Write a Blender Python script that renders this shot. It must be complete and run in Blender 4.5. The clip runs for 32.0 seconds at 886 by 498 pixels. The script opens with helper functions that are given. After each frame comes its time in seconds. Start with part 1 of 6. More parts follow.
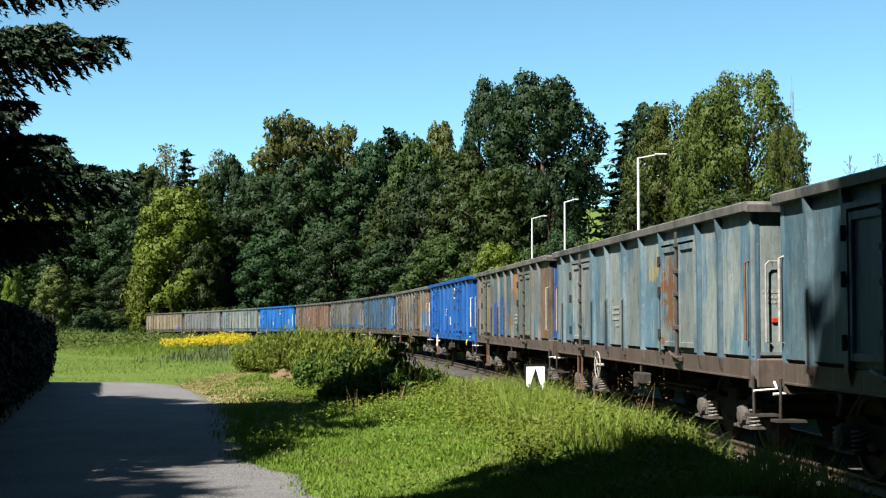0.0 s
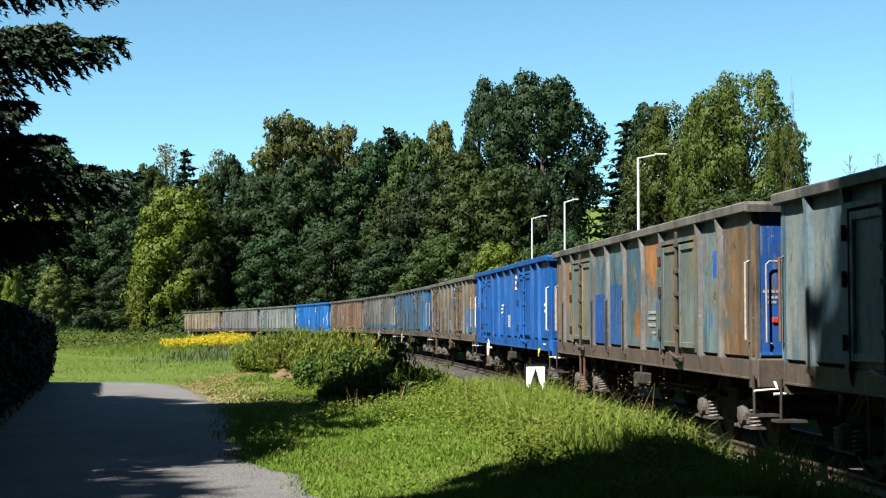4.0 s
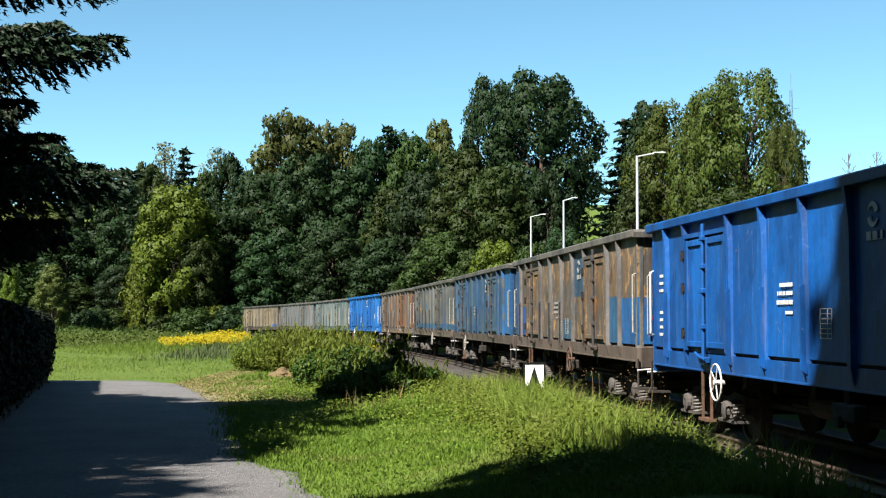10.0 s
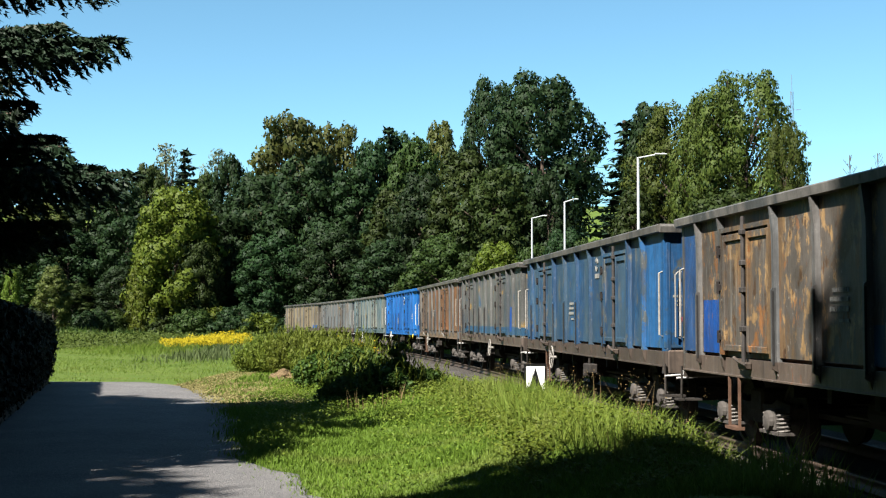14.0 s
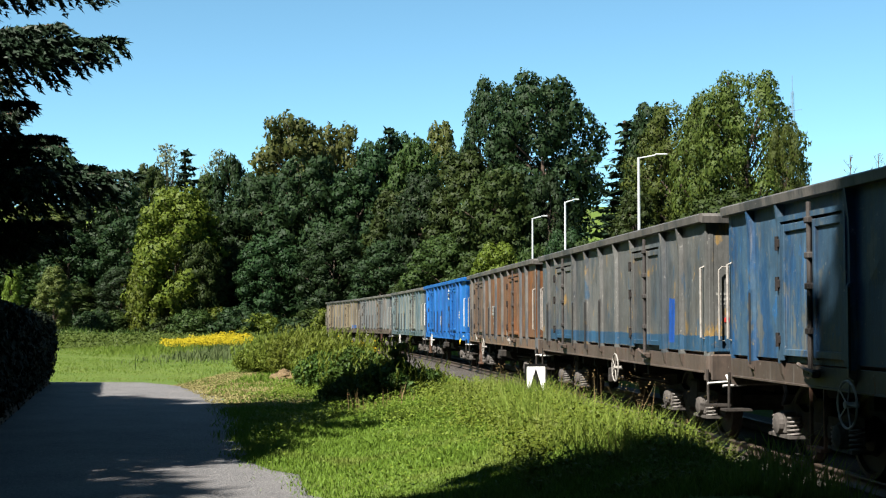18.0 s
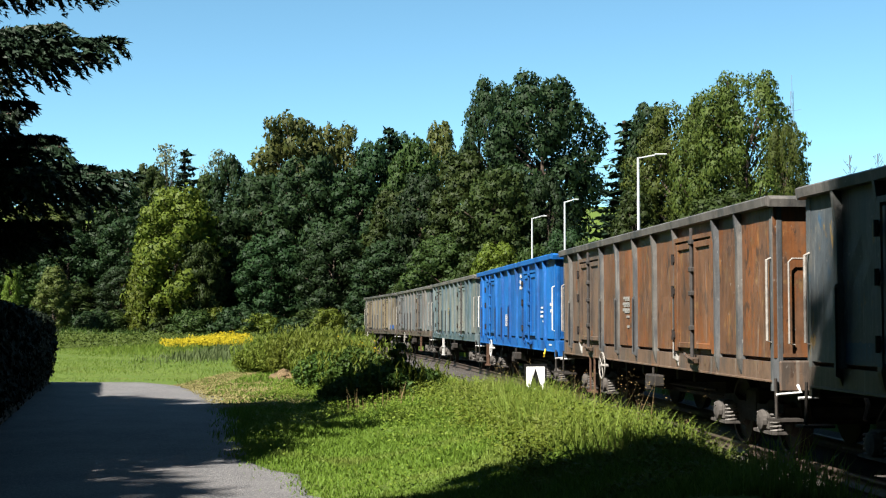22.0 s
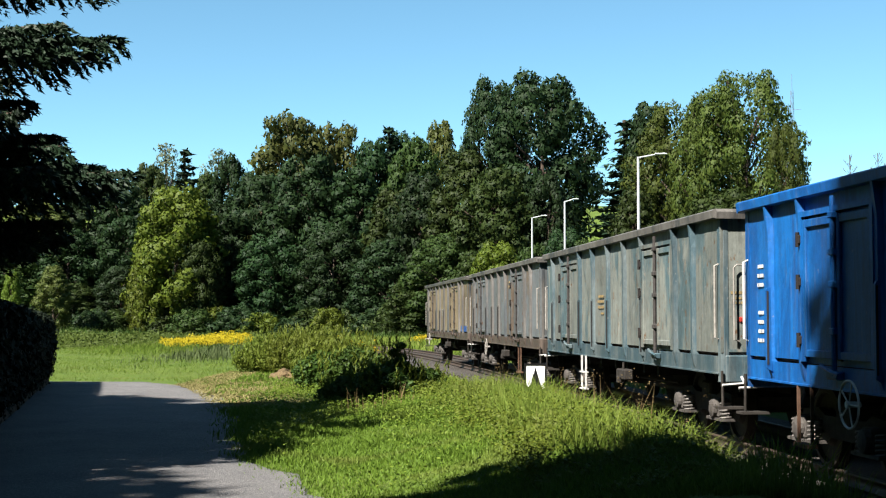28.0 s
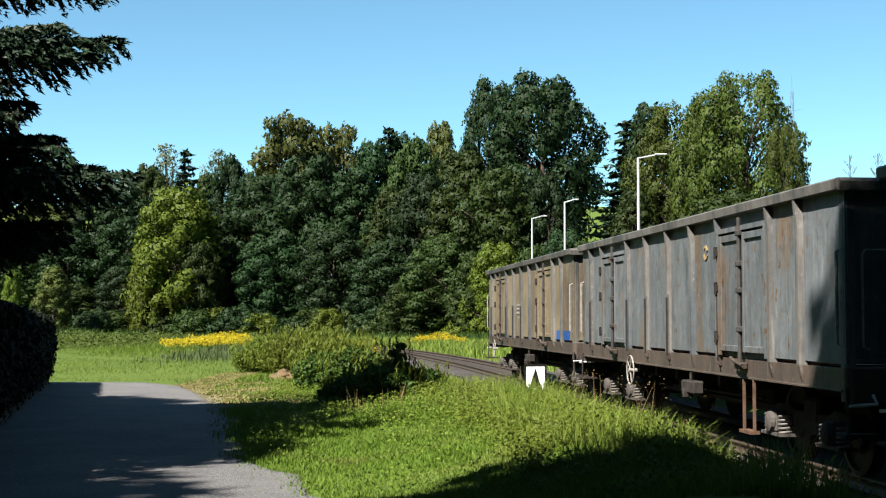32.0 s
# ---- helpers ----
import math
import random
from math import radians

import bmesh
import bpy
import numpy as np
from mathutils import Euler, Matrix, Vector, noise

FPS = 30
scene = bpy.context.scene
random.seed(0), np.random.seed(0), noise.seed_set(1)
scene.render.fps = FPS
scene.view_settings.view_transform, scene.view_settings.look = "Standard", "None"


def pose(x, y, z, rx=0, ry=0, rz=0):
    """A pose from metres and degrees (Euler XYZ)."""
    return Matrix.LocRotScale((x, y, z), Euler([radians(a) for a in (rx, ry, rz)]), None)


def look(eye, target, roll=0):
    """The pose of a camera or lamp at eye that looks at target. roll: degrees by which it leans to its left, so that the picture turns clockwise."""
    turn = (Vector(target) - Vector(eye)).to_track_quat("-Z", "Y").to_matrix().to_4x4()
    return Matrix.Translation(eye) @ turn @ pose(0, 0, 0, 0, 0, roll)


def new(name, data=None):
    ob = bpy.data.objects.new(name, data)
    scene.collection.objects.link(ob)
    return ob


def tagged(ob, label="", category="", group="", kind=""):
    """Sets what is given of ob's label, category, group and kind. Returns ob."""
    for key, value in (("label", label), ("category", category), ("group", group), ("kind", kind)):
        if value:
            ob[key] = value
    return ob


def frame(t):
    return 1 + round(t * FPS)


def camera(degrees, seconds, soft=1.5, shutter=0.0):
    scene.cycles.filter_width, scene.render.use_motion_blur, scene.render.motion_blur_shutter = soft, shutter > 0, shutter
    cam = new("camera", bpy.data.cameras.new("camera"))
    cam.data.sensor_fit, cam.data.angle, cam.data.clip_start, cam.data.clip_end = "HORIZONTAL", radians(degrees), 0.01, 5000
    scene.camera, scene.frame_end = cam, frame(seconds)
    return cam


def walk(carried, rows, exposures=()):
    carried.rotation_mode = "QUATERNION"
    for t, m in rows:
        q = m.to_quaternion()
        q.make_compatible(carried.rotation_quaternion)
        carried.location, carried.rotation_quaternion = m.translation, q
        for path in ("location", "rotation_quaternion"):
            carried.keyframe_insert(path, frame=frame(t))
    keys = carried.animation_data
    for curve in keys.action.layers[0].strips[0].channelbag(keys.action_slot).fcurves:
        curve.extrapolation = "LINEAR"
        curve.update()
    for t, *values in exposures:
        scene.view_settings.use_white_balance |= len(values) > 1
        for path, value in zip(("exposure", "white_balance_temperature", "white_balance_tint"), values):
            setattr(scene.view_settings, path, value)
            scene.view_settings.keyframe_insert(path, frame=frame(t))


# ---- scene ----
DEG = 36.23
EYE = (0.0, 0.0, 1.70)
cam = camera(DEG, 32.0, soft=1.2)


def aim(yaw=0.0, pitch=0.0):
    """The tripod's view, nudged by small angles in degrees (yaw to the right, pitch up)."""
    return pose(*EYE, 90 + 3.025 + pitch, 0, -yaw)


N = 0.0239
walk(cam, [(0, aim()), (5.5, aim()), (6.6, aim(0, -N)), (7.8, aim(0, -1.3 * N)), (9, aim(2 * N, -3 * N)), (11, aim(1.8 * N, -3 * N)),
           (12.2, aim(1.4 * N, -2 * N)), (13.5, aim(0.4 * N, -1.5 * N)), (14.5, aim(0, 0)), (17.3, aim(-1.2 * N, 0)),
           (19, aim()), (25, aim()), (28, aim(0, -N)), (29.5, aim()), (32, aim())])

# ---- daylight ----
SUN_AZ, SUN_EL = 222.0, 48.0     # compass degrees from +y clockwise, height
world = bpy.data.worlds.new("World")
scene.world = world
world.use_nodes = True
wn = world.node_tree.nodes
sky = wn.new("ShaderNodeTexSky")
sky.sky_type, sky.sun_disc = 'NISHITA', False
sky.sun_elevation, sky.sun_rotation = radians(SUN_EL), radians(SUN_AZ)
sky.altitude = 3000
sky.air_density, sky.dust_density, sky.ozone_density = 1.0, 0.5, 1.5
wn["Background"].inputs["Strength"].default_value = 0.05
tint = wn.new("ShaderNodeMix")
tint.data_type, tint.blend_type = 'RGBA', 'MULTIPLY'
tint.inputs[0].default_value, tint.inputs[7].default_value = 1.0, (0.78, 1.08, 0.99, 1)
world.node_tree.links.new(sky.outputs[0], tint.inputs[6])
world.node_tree.links.new(tint.outputs[2], wn["Background"].inputs["Color"])
sun = new("sun", bpy.data.lights.new("sun", 'SUN'))
sun.data.energy, sun.data.angle, sun.data.color = 5.0, radians(0.55), (1.0, 0.94, 0.875)
SUN_DIR = Vector((math.sin(radians(SUN_AZ)) * math.cos(radians(SUN_EL)), math.cos(radians(SUN_AZ)) * math.cos(radians(SUN_EL)), math.sin(radians(SUN_EL))))
sun.matrix_world = look(SUN_DIR * 60, (0, 0, 0))
scene.view_settings.exposure = 1.95

# ---- materials ----
def mat_base(name, rough=0.8, metal=0.0):
    m = bpy.data.materials.new(name)
    m.use_nodes = True
    nt = m.node_tree
    b = nt.nodes["Principled BSDF"]
    b.inputs["Roughness"].default_value = rough
    b.inputs["Metallic"].default_value = metal
    b.inputs["Specular IOR Level"].default_value = 0.15
    return m, nt, b


def coords(nt, kind="Object", scale=(1, 1, 1)):
    tc = nt.nodes.new("ShaderNodeTexCoord")
    mp = nt.nodes.new("ShaderNodeMapping")
    mp.inputs["Scale"].default_value = scale
    nt.links.new(tc.outputs[kind], mp.inputs["Vector"])
    return mp.outputs[0]


def noise_fac(nt, vec, scale, lo, hi, detail=4.0, rough=0.6):
    """Noise pulled to 0..1 between lo and hi."""
    n = nt.nodes.new("ShaderNodeTexNoise")
    n.inputs["Scale"].default_value, n.inputs["Detail"].default_value, n.inputs["Roughness"].default_value = scale, detail, rough
    nt.links.new(vec, n.inputs["Vector"])
    r = nt.nodes.new("ShaderNodeMapRange")
    r.inputs["From Min"].default_value, r.inputs["From Max"].default_value = lo, hi
    nt.links.new(n.outputs["Fac"], r.inputs["Value"])
    return r.outputs[0]


def mix(nt, fac, a, b, mode='MIX'):
    x = nt.nodes.new("ShaderNodeMix")
    x.data_type, x.blend_type = 'RGBA', mode
    for s, v in ((x.inputs[0], fac), (x.inputs[6], a), (x.inputs[7], b)):
        if isinstance(v, (int, float)):
            s.default_value = v
        elif isinstance(v, tuple):
            s.default_value = (*v, 1)
        else:
            nt.links.new(v, s)
    return x.outputs[2]


def maths(nt, op, a, b=0.0):
    x = nt.nodes.new("ShaderNodeMath")
    x.operation = op
    for s, v in zip(x.inputs, (a, b)):
        if isinstance(v, (int, float)):
            s.default_value = v
        else:
            nt.links.new(v, s)
    return x.outputs[0]


def bump(nt, b, height, strength=0.3, dist=0.02):
    n = nt.nodes.new("ShaderNodeBump")
    n.inputs["Strength"].default_value, n.inputs["Distance"].default_value = strength, dist
    nt.links.new(height, n.inputs["Height"])
    nt.links.new(n.outputs[0], b.inputs["Normal"])


def offset(nt, vec, seed):
    n = nt.nodes.new("ShaderNodeVectorMath")
    n.inputs[1].default_value = (seed * 7.13, seed * 3.7, seed * 5.9)
    nt.links.new(vec, n.inputs[0])
    return n.outputs[0]


def plain(name, col, rough=0.7, metal=0.0, var=0.25, scale=6.0):
    m, nt, b = mat_base(name, rough, metal)
    v = coords(nt)
    f = noise_fac(nt, v, scale, 0.3, 0.7, 6)
    dark = tuple(c * (1 - var) for c in col)
    lite = tuple(min(1, c * (1 + var)) for c in col)
    nt.links.new(mix(nt, f, dark, lite), b.inputs["Base Color"])
    bump(nt, b, noise_fac(nt, v, scale * 9, 0.2, 0.8, 4), 0.2, 0.01)
    return m


def paint(name, base, second, amount, rust, seed, rust_col=(0.10, 0.04, 0.016), patches=(), rough=0.55, grime=0.35, bleach=0.3, blotch=0.5, rust_scale=2.6, mottle=(), foot=True):
    """Weathered wagon paint in the wagon's own space: a second coat showing through, blotches, rust, run-down streaks and
    painted-over fields. patches: (y0, y1, z0, z1, colour)."""
    m, nt, b = mat_base(name, rough)
    if foot:      # the rusty lower edge that the ribs share with the sole bar
        patches = list(patches) + [(-9.0, 9.0, 0.5, 1.20, (0.055, 0.042, 0.033))]
    v = offset(nt, coords(nt), seed)
    vs = offset(nt, coords(nt, scale=(1, 1, 0.30)), seed + 2)
    vz = offset(nt, coords(nt, scale=(1, 1, 0.055)), seed + 4)
    c = mix(nt, noise_fac(nt, vs, 1.3, 0.62 - amount * 0.4, 0.67 - amount * 0.38, 8, 0.68), base, second)
    for col, scale, lo, sd in mottle:
        c = mix(nt, noise_fac(nt, offset(nt, coords(nt, scale=(1, 1, 0.55)), seed + sd), scale, lo, lo + 0.045, 9, 0.68), c, col)
    tc = nt.nodes.new("ShaderNodeTexCoord")
    sep = nt.nodes.new("ShaderNodeSeparateXYZ")
    nt.links.new(tc.outputs["Object"], sep.inputs[0])
    wob = maths(nt, 'MULTIPLY', noise_fac(nt, v, 6.0, 0.0, 1.0, 6, 0.7), 0.10)
    worn = noise_fac(nt, v, 7.0, 0.30, 0.42, 7, 0.7)
    wide = noise_fac(nt, offset(nt, v, 6), 3.0, 0.25, 0.75, 8, 0.65)
    for y0, y1, z0, z1, col, *rag in patches:
        amp = maths(nt, 'ADD', wob, maths(nt, 'MULTIPLY', maths(nt, 'SUBTRACT', wide, 0.5), rag[0])) if rag else wob
        y = maths(nt, 'ADD', sep.outputs[1], amp)
        z = maths(nt, 'ADD', sep.outputs[2], amp)
        f = maths(nt, 'MULTIPLY', maths(nt, 'GREATER_THAN', y, y0 + 0.05), maths(nt, 'LESS_THAN', y, y1 + 0.05))
        g = maths(nt, 'MULTIPLY', maths(nt, 'GREATER_THAN', z, z0 + 0.05), maths(nt, 'LESS_THAN', z, z1 + 0.05))
        c = mix(nt, maths(nt, 'MULTIPLY', maths(nt, 'MULTIPLY', f, g), worn), c, col)
    info = nt.nodes.new("ShaderNodeObjectInfo")
    r = maths(nt, 'ADD', maths(nt, 'MULTIPLY', info.outputs["Random"], 0.36), 0.68)
    r = maths(nt, 'MULTIPLY', r, maths(nt, 'ADD', maths(nt, 'MULTIPLY', noise_fac(nt, vs, 2.6, 0.30, 0.70, 6, 0.7), blotch), 1.0 - blotch * 0.5))
    r = maths(nt, 'MULTIPLY', r, maths(nt, 'ADD', maths(nt, 'MULTIPLY', noise_fac(nt, offset(nt, coords(nt, scale=(1, 1, 0.045)), seed + 7), 26.0, 0.34, 0.66, 5, 0.65), 0.24), 0.88))
    r = maths(nt, 'MULTIPLY', r, maths(nt, 'ADD', maths(nt, 'MULTIPLY', noise_fac(nt, offset(nt, v, 13), 11.0, 0.30, 0.70, 8, 0.75), 0.40), 0.80))
    rgb = nt.nodes.new("ShaderNodeCombineColor")
    for i in range(3):
        nt.links.new(r, rgb.inputs[i])
    c = mix(nt, 1.0, c, rgb.outputs[0], 'MULTIPLY')
    c = mix(nt, maths(nt, 'MULTIPLY', noise_fac(nt, vz, 12.0, 0.54, 0.68, 5), grime), c, (0.022, 0.019, 0.016))
    c = mix(nt, maths(nt, 'MULTIPLY', noise_fac(nt, offset(nt, vz, 3), 15.0, 0.61, 0.70, 4), bleach), c, (0.19, 0.185, 0.165))
    c = mix(nt, maths(nt, 'MULTIPLY', noise_fac(nt, offset(nt, v, 9), 16.0, 0.66, 0.70, 4), bleach * 1.3), c, (0.22, 0.21, 0.19))
    fr = noise_fac(nt, vs, rust_scale * 1.6, 0.70 - rust * 0.28, 0.74 - rust * 0.26, 10, 0.75)
    rc = mix(nt, noise_fac(nt, vs, 12.0, 0.35, 0.65, 6, 0.7), tuple(k * 0.6 for k in rust_col), tuple(min(1, k * 1.7) for k in rust_col))
    c = mix(nt, fr, c, rc)
    nt.links.new(c, b.inputs["Base Color"])
    rr = nt.nodes.new("ShaderNodeMapRange")
    rr.inputs["To Min"].default_value, rr.inputs["To Max"].default_value = rough, 0.92
    nt.links.new(fr, rr.inputs["Value"])
    nt.links.new(rr.outputs[0], b.inputs["Roughness"])
    b.inputs["Specular IOR Level"].default_value = 0.3
    h = maths(nt, 'ADD', noise_fac(nt, v, 40.0, 0.2, 0.8, 4), maths(nt, 'MULTIPLY', noise_fac(nt, v, 2.2, 0.2, 0.8, 2), 2.5))
    bump(nt, b, h, 0.16, 0.008)
    return m


def leafy(name, dark, lite, dry=None, rough=0.55, translucent=0.25):
    """Foliage: colour varies leaf by leaf and clump by clump."""
    m, nt, b = mat_base(name, rough)
    geo = nt.nodes.new("ShaderNodeNewGeometry")
    v = coords(nt)
    c = mix(nt, geo.outputs["Random Per Island"], dark, lite)
    c = mix(nt, noise_fac(nt, v, 0.35, 0.35, 0.70, 3), c, mix(nt, 0.5, dark, lite))
    if dry:
        c = mix(nt, noise_fac(nt, v, 0.55, 0.52, 0.72, 4), c, dry)
    info = nt.nodes.new("ShaderNodeObjectInfo")
    hsv = nt.nodes.new("ShaderNodeHueSaturation")
    nt.links.new(maths(nt, 'ADD', maths(nt, 'MULTIPLY', info.outputs["Random"], 0.03), 0.485), hsv.inputs["Hue"])
    nt.links.new(maths(nt, 'ADD', maths(nt, 'MULTIPLY', info.outputs["Random"], 0.40), 0.60), hsv.inputs["Value"])
    nt.links.new(c, hsv.inputs["Color"])
    nt.links.new(hsv.outputs[0], b.inputs["Base Color"])
    b.inputs["Specular IOR Level"].default_value = 0.12
    tr = nt.nodes.new("ShaderNodeBsdfTranslucent")
    nt.links.new(hsv.outputs[0], tr.inputs["Color"])
    ms = nt.nodes.new("ShaderNodeMixShader")
    ms.inputs[0].default_value = translucent
    nt.links.new(b.outputs[0], ms.inputs[1])
    nt.links.new(tr.outputs[0], ms.inputs[2])
    nt.links.new(ms.outputs[0], nt.nodes["Material Output"].inputs["Surface"])
    return m


M = {}
M["black_steel"] = plain("dark underframe steel", (0.012, 0.010, 0.009), 0.8, 0.0, 0.4, 5)
# sunlit axle boxes and springs coloured lighter, shaded bogie frames darker
M["axlebox"] = plain("dusty axle box steel, lit tone", (0.052, 0.047, 0.042), 0.85, 0.0, 0.5, 7)
M["bogie"] = plain("dusty bogie steel, shaded tone", (0.024, 0.021, 0.018), 0.85, 0.0, 0.45, 7)
M["lock"] = plain("dark worn lock steel", (0.034, 0.031, 0.029), 0.7, 0.0, 0.4, 8)
M["spring"] = plain("spring steel", (0.10, 0.092, 0.083), 0.6, 0.2, 0.3, 9)
M["wheel"] = plain("wheel steel", (0.018, 0.015, 0.013), 0.65, 0.2, 0.4, 6)
M["rail"] = plain("rail steel", (0.052, 0.038, 0.029), 0.55, 0.3, 0.4, 8)
M["white"] = plain("worn white paint", (0.40, 0.395, 0.375), 0.55, 0.0, 0.15, 9)
M["rail_white"] = plain("dirty white paint", (0.20, 0.188, 0.168), 0.6, 0.0, 0.35, 12)
M["sign_white"] = plain("white enamel", (0.82, 0.82, 0.80), 0.45, 0.0, 0.05, 4)
M["sign_black"] = plain("black enamel", (0.008, 0.008, 0.008), 0.45, 0.0, 0.1, 4)
M["grey_steel"] = plain("galvanised steel", (0.36, 0.375, 0.385), 0.5, 0.2, 0.12, 3)
M["mast"] = plain("dull grey steel", (0.11, 0.125, 0.14), 0.6, 0.0, 0.12, 3)
M["yellow"] = plain("yellow paint", (0.75, 0.52, 0.04), 0.5, 0.0, 0.15, 9)
M["red"] = plain("faded red reflector", (0.22, 0.022, 0.015), 0.5, 0.0, 0.2, 9)
# for the brake hoses, and for black strips that paint in shade on the sides
M["hose_and_shade"] = plain("black of rubber and painted shade", (0.02, 0.02, 0.02), 0.6, 0.0, 0.2, 9)
M["rusty"] = plain("rust brown steel", (0.08, 0.046, 0.03), 0.9, 0.0, 0.45, 5)
M["bark"] = plain("bark", (0.06, 0.045, 0.034), 0.95, 0.0, 0.4, 4)
M["sleeper"] = plain("weathered sleeper", (0.042, 0.037, 0.032), 0.95, 0.0, 0.35, 5)

# ---- the line of the track ----
KNOT_S = [0, 22, 50, 80, 110, 150, 190]
KNOT_K = [0.00193, -0.00047, -0.00191, -0.0040, -0.00433, -0.00364, -0.00366]
HALF = 1.48                      # from the track's middle to the wagons' side rim
STEP = 0.5
s_fwd = np.arange(0, 330, STEP)
kap = np.interp(s_fwd, KNOT_S, KNOT_K)
head = -0.11357 + np.concatenate([[0], np.cumsum((kap[1:] + kap[:-1]) / 2 * STEP)])
hm = (head[1:] + head[:-1]) / 2
side_x = 4.3554 + np.concatenate([[0], np.cumsum(np.sin(hm) * STEP)])
side_y = 10.0653 + np.concatenate([[0], np.cumsum(np.cos(hm) * STEP)])
s_bwd = np.arange(-260, 0, STEP)
TS = np.concatenate([s_bwd, s_fwd])
TX = np.concatenate([side_x[0] + s_bwd * math.sin(head[0]), side_x])
TY = np.concatenate([side_y[0] + s_bwd * math.cos(head[0]), side_y])
TH = np.concatenate([np.full(len(s_bwd), head[0]), head])
TX, TY = TX + HALF * np.cos(TH), TY - HALF * np.sin(TH)


def grade(s):
    s = np.clip(s, -40, 190)
    return 0.00291 * s - 0.0000432 * s * s


def track(s):
    """Middle of the track at rail height, s metres back up the line, and its heading."""
    return (float(np.interp(s, TS, TX)), float(np.interp(s, TS, TY)), float(grade(s)), float(np.interp(s, TS, TH)))


def smooth(a, b, x):
    t = np.clip((x - a) / (b - a), 0, 1)
    return t * t * (3 - 2 * t)


def track_dist(x, y):
    """Signed distance to the right of the track's middle, near enough for the ground."""
    s = np.clip(y - 10, -200, 300)
    for _ in range(3):
        cx, cy, h = np.interp(s, TS, TX), np.interp(s, TS, TY), np.interp(s, TS, TH)
        s = s + (x - cx) * np.sin(h) + (y - cy) * np.cos(h)
    cx, cy, h = np.interp(s, TS, TX), np.interp(s, TS, TY), np.interp(s, TS, TH)
    return (x - cx) * np.cos(h) - (y - cy) * np.sin(h), s


def ground_z(x, y):
    x, y = np.asarray(x, float), np.asarray(y, float)
    z = grade(np.clip(y - 10, -40, 165)) - 0.10
    d, s = track_dist(x, y)
    z = z - 0.22 * smooth(3.4, 2.4, np.abs(d)) * smooth(260, 200, y)
    z = z + 0.05 * np.sin(x * 0.9 + 1.3) * np.sin(y * 0.55) * smooth(9, 14, y) * smooth(-4.2, -1.5, x)
    z = z + 0.45 * smooth(-6.5, -3.6, d) * smooth(-2.0, -2.7, d) * smooth(31, 21, y) * smooth(-30, 0, y)
    z = z + 53 * smooth(240, 620, y) + 10 * smooth(200, 900, np.abs(x))
    return z


def sheet(name, xs, ys, zf, mat):
    gx, gy = np.meshgrid(xs, ys)
    z = zf(gx, gy)
    v = np.stack([gx, gy, z], -1).reshape(-1, 3)
    nx, ny = len(xs), len(ys)
    i = np.arange(nx * ny).reshape(ny, nx)
    f = np.stack([i[:-1, :-1], i[:-1, 1:], i[1:, 1:], i[1:, :-1]], -1).reshape(-1, 4)
    me = quads(name, v, f)
    me.materials.append(mat)
    me.polygons.foreach_set("use_smooth", np.ones(len(f), bool))
    return new(name, me)


def quads(name, v, f):
    """A mesh of equal polygons from arrays."""
    me = bpy.data.meshes.new(name)
    n, k = f.shape
    me.vertices.add(len(v))
    me.vertices.foreach_set("co", np.ascontiguousarray(v, dtype=np.float32).ravel())
    me.loops.add(n * k)
    me.loops.foreach_set("vertex_index", np.ascontiguousarray(f, dtype=np.int32).ravel())
    me.polygons.add(n)
    me.polygons.foreach_set("loop_start", np.arange(0, n * k, k, dtype=np.int32))
    me.update(calc_edges=True)
    me.validate()
    return me


def meadow_mat():
    m, nt, b = mat_base("meadow soil and turf", 0.95)
    v = coords(nt)
    c = mix(nt, noise_fac(nt, v, 0.12, 0.35, 0.65, 5), (0.054, 0.098, 0.0115), (0.090, 0.130, 0.019))
    c = mix(nt, noise_fac(nt, v, 1.3, 0.5, 0.75, 5), c, (0.104, 0.116, 0.030))
    c = mix(nt, noise_fac(nt, v, 9.0, 0.35, 0.7, 5), c, (0.0435, 0.064, 0.0113))
    nt.links.new(c, b.inputs["Base Color"])
    bump(nt, b, noise_fac(nt, v, 14.0, 0.2, 0.8, 6), 0.7, 0.06)
    return m


def gravel_mat(name, a, bcol, spot):
    m, nt, b = mat_base(name, 0.95)
    v = coords(nt)
    c = mix(nt, noise_fac(nt, v, 0.8, 0.35, 0.65, 5), a, bcol)
    c = mix(nt, noise_fac(nt, v, 26.0, 0.52, 0.66, 3), c, spot)
    c = mix(nt, noise_fac(nt, v, 60.0, 0.5, 0.7, 3), c, tuple(k * 0.45 for k in a))
    nt.links.new(c, b.inputs["Base Color"])
    bump(nt, b, noise_fac(nt, v, 45.0, 0.2, 0.8, 5), 0.8, 0.02)
    return m


M["meadow"] = meadow_mat()
M["road"] = gravel_mat("worn gravel road", (0.082, 0.081, 0.081), (0.118, 0.115, 0.112), (0.170, 0.162, 0.154))
M["ballast"] = gravel_mat("ballast", (0.034, 0.031, 0.028), (0.060, 0.054, 0.048), (0.095, 0.087, 0.079))
xs = np.unique(np.concatenate([np.linspace(-900, -60, 30), np.linspace(-60, -14, 24), np.linspace(-14, 12, 66), np.linspace(12, 60, 25), np.linspace(60, 900, 30)]))
ys = np.unique(np.concatenate([np.linspace(-300, 0, 30), np.linspace(0, 60, 121), np.linspace(60, 240, 60), np.linspace(240, 1500, 60)]))
tagged(sheet("ground", xs, ys, ground_z, M["meadow"]), "green meadow ground with turf, rising to a distant hill", "ground", kind="structure")

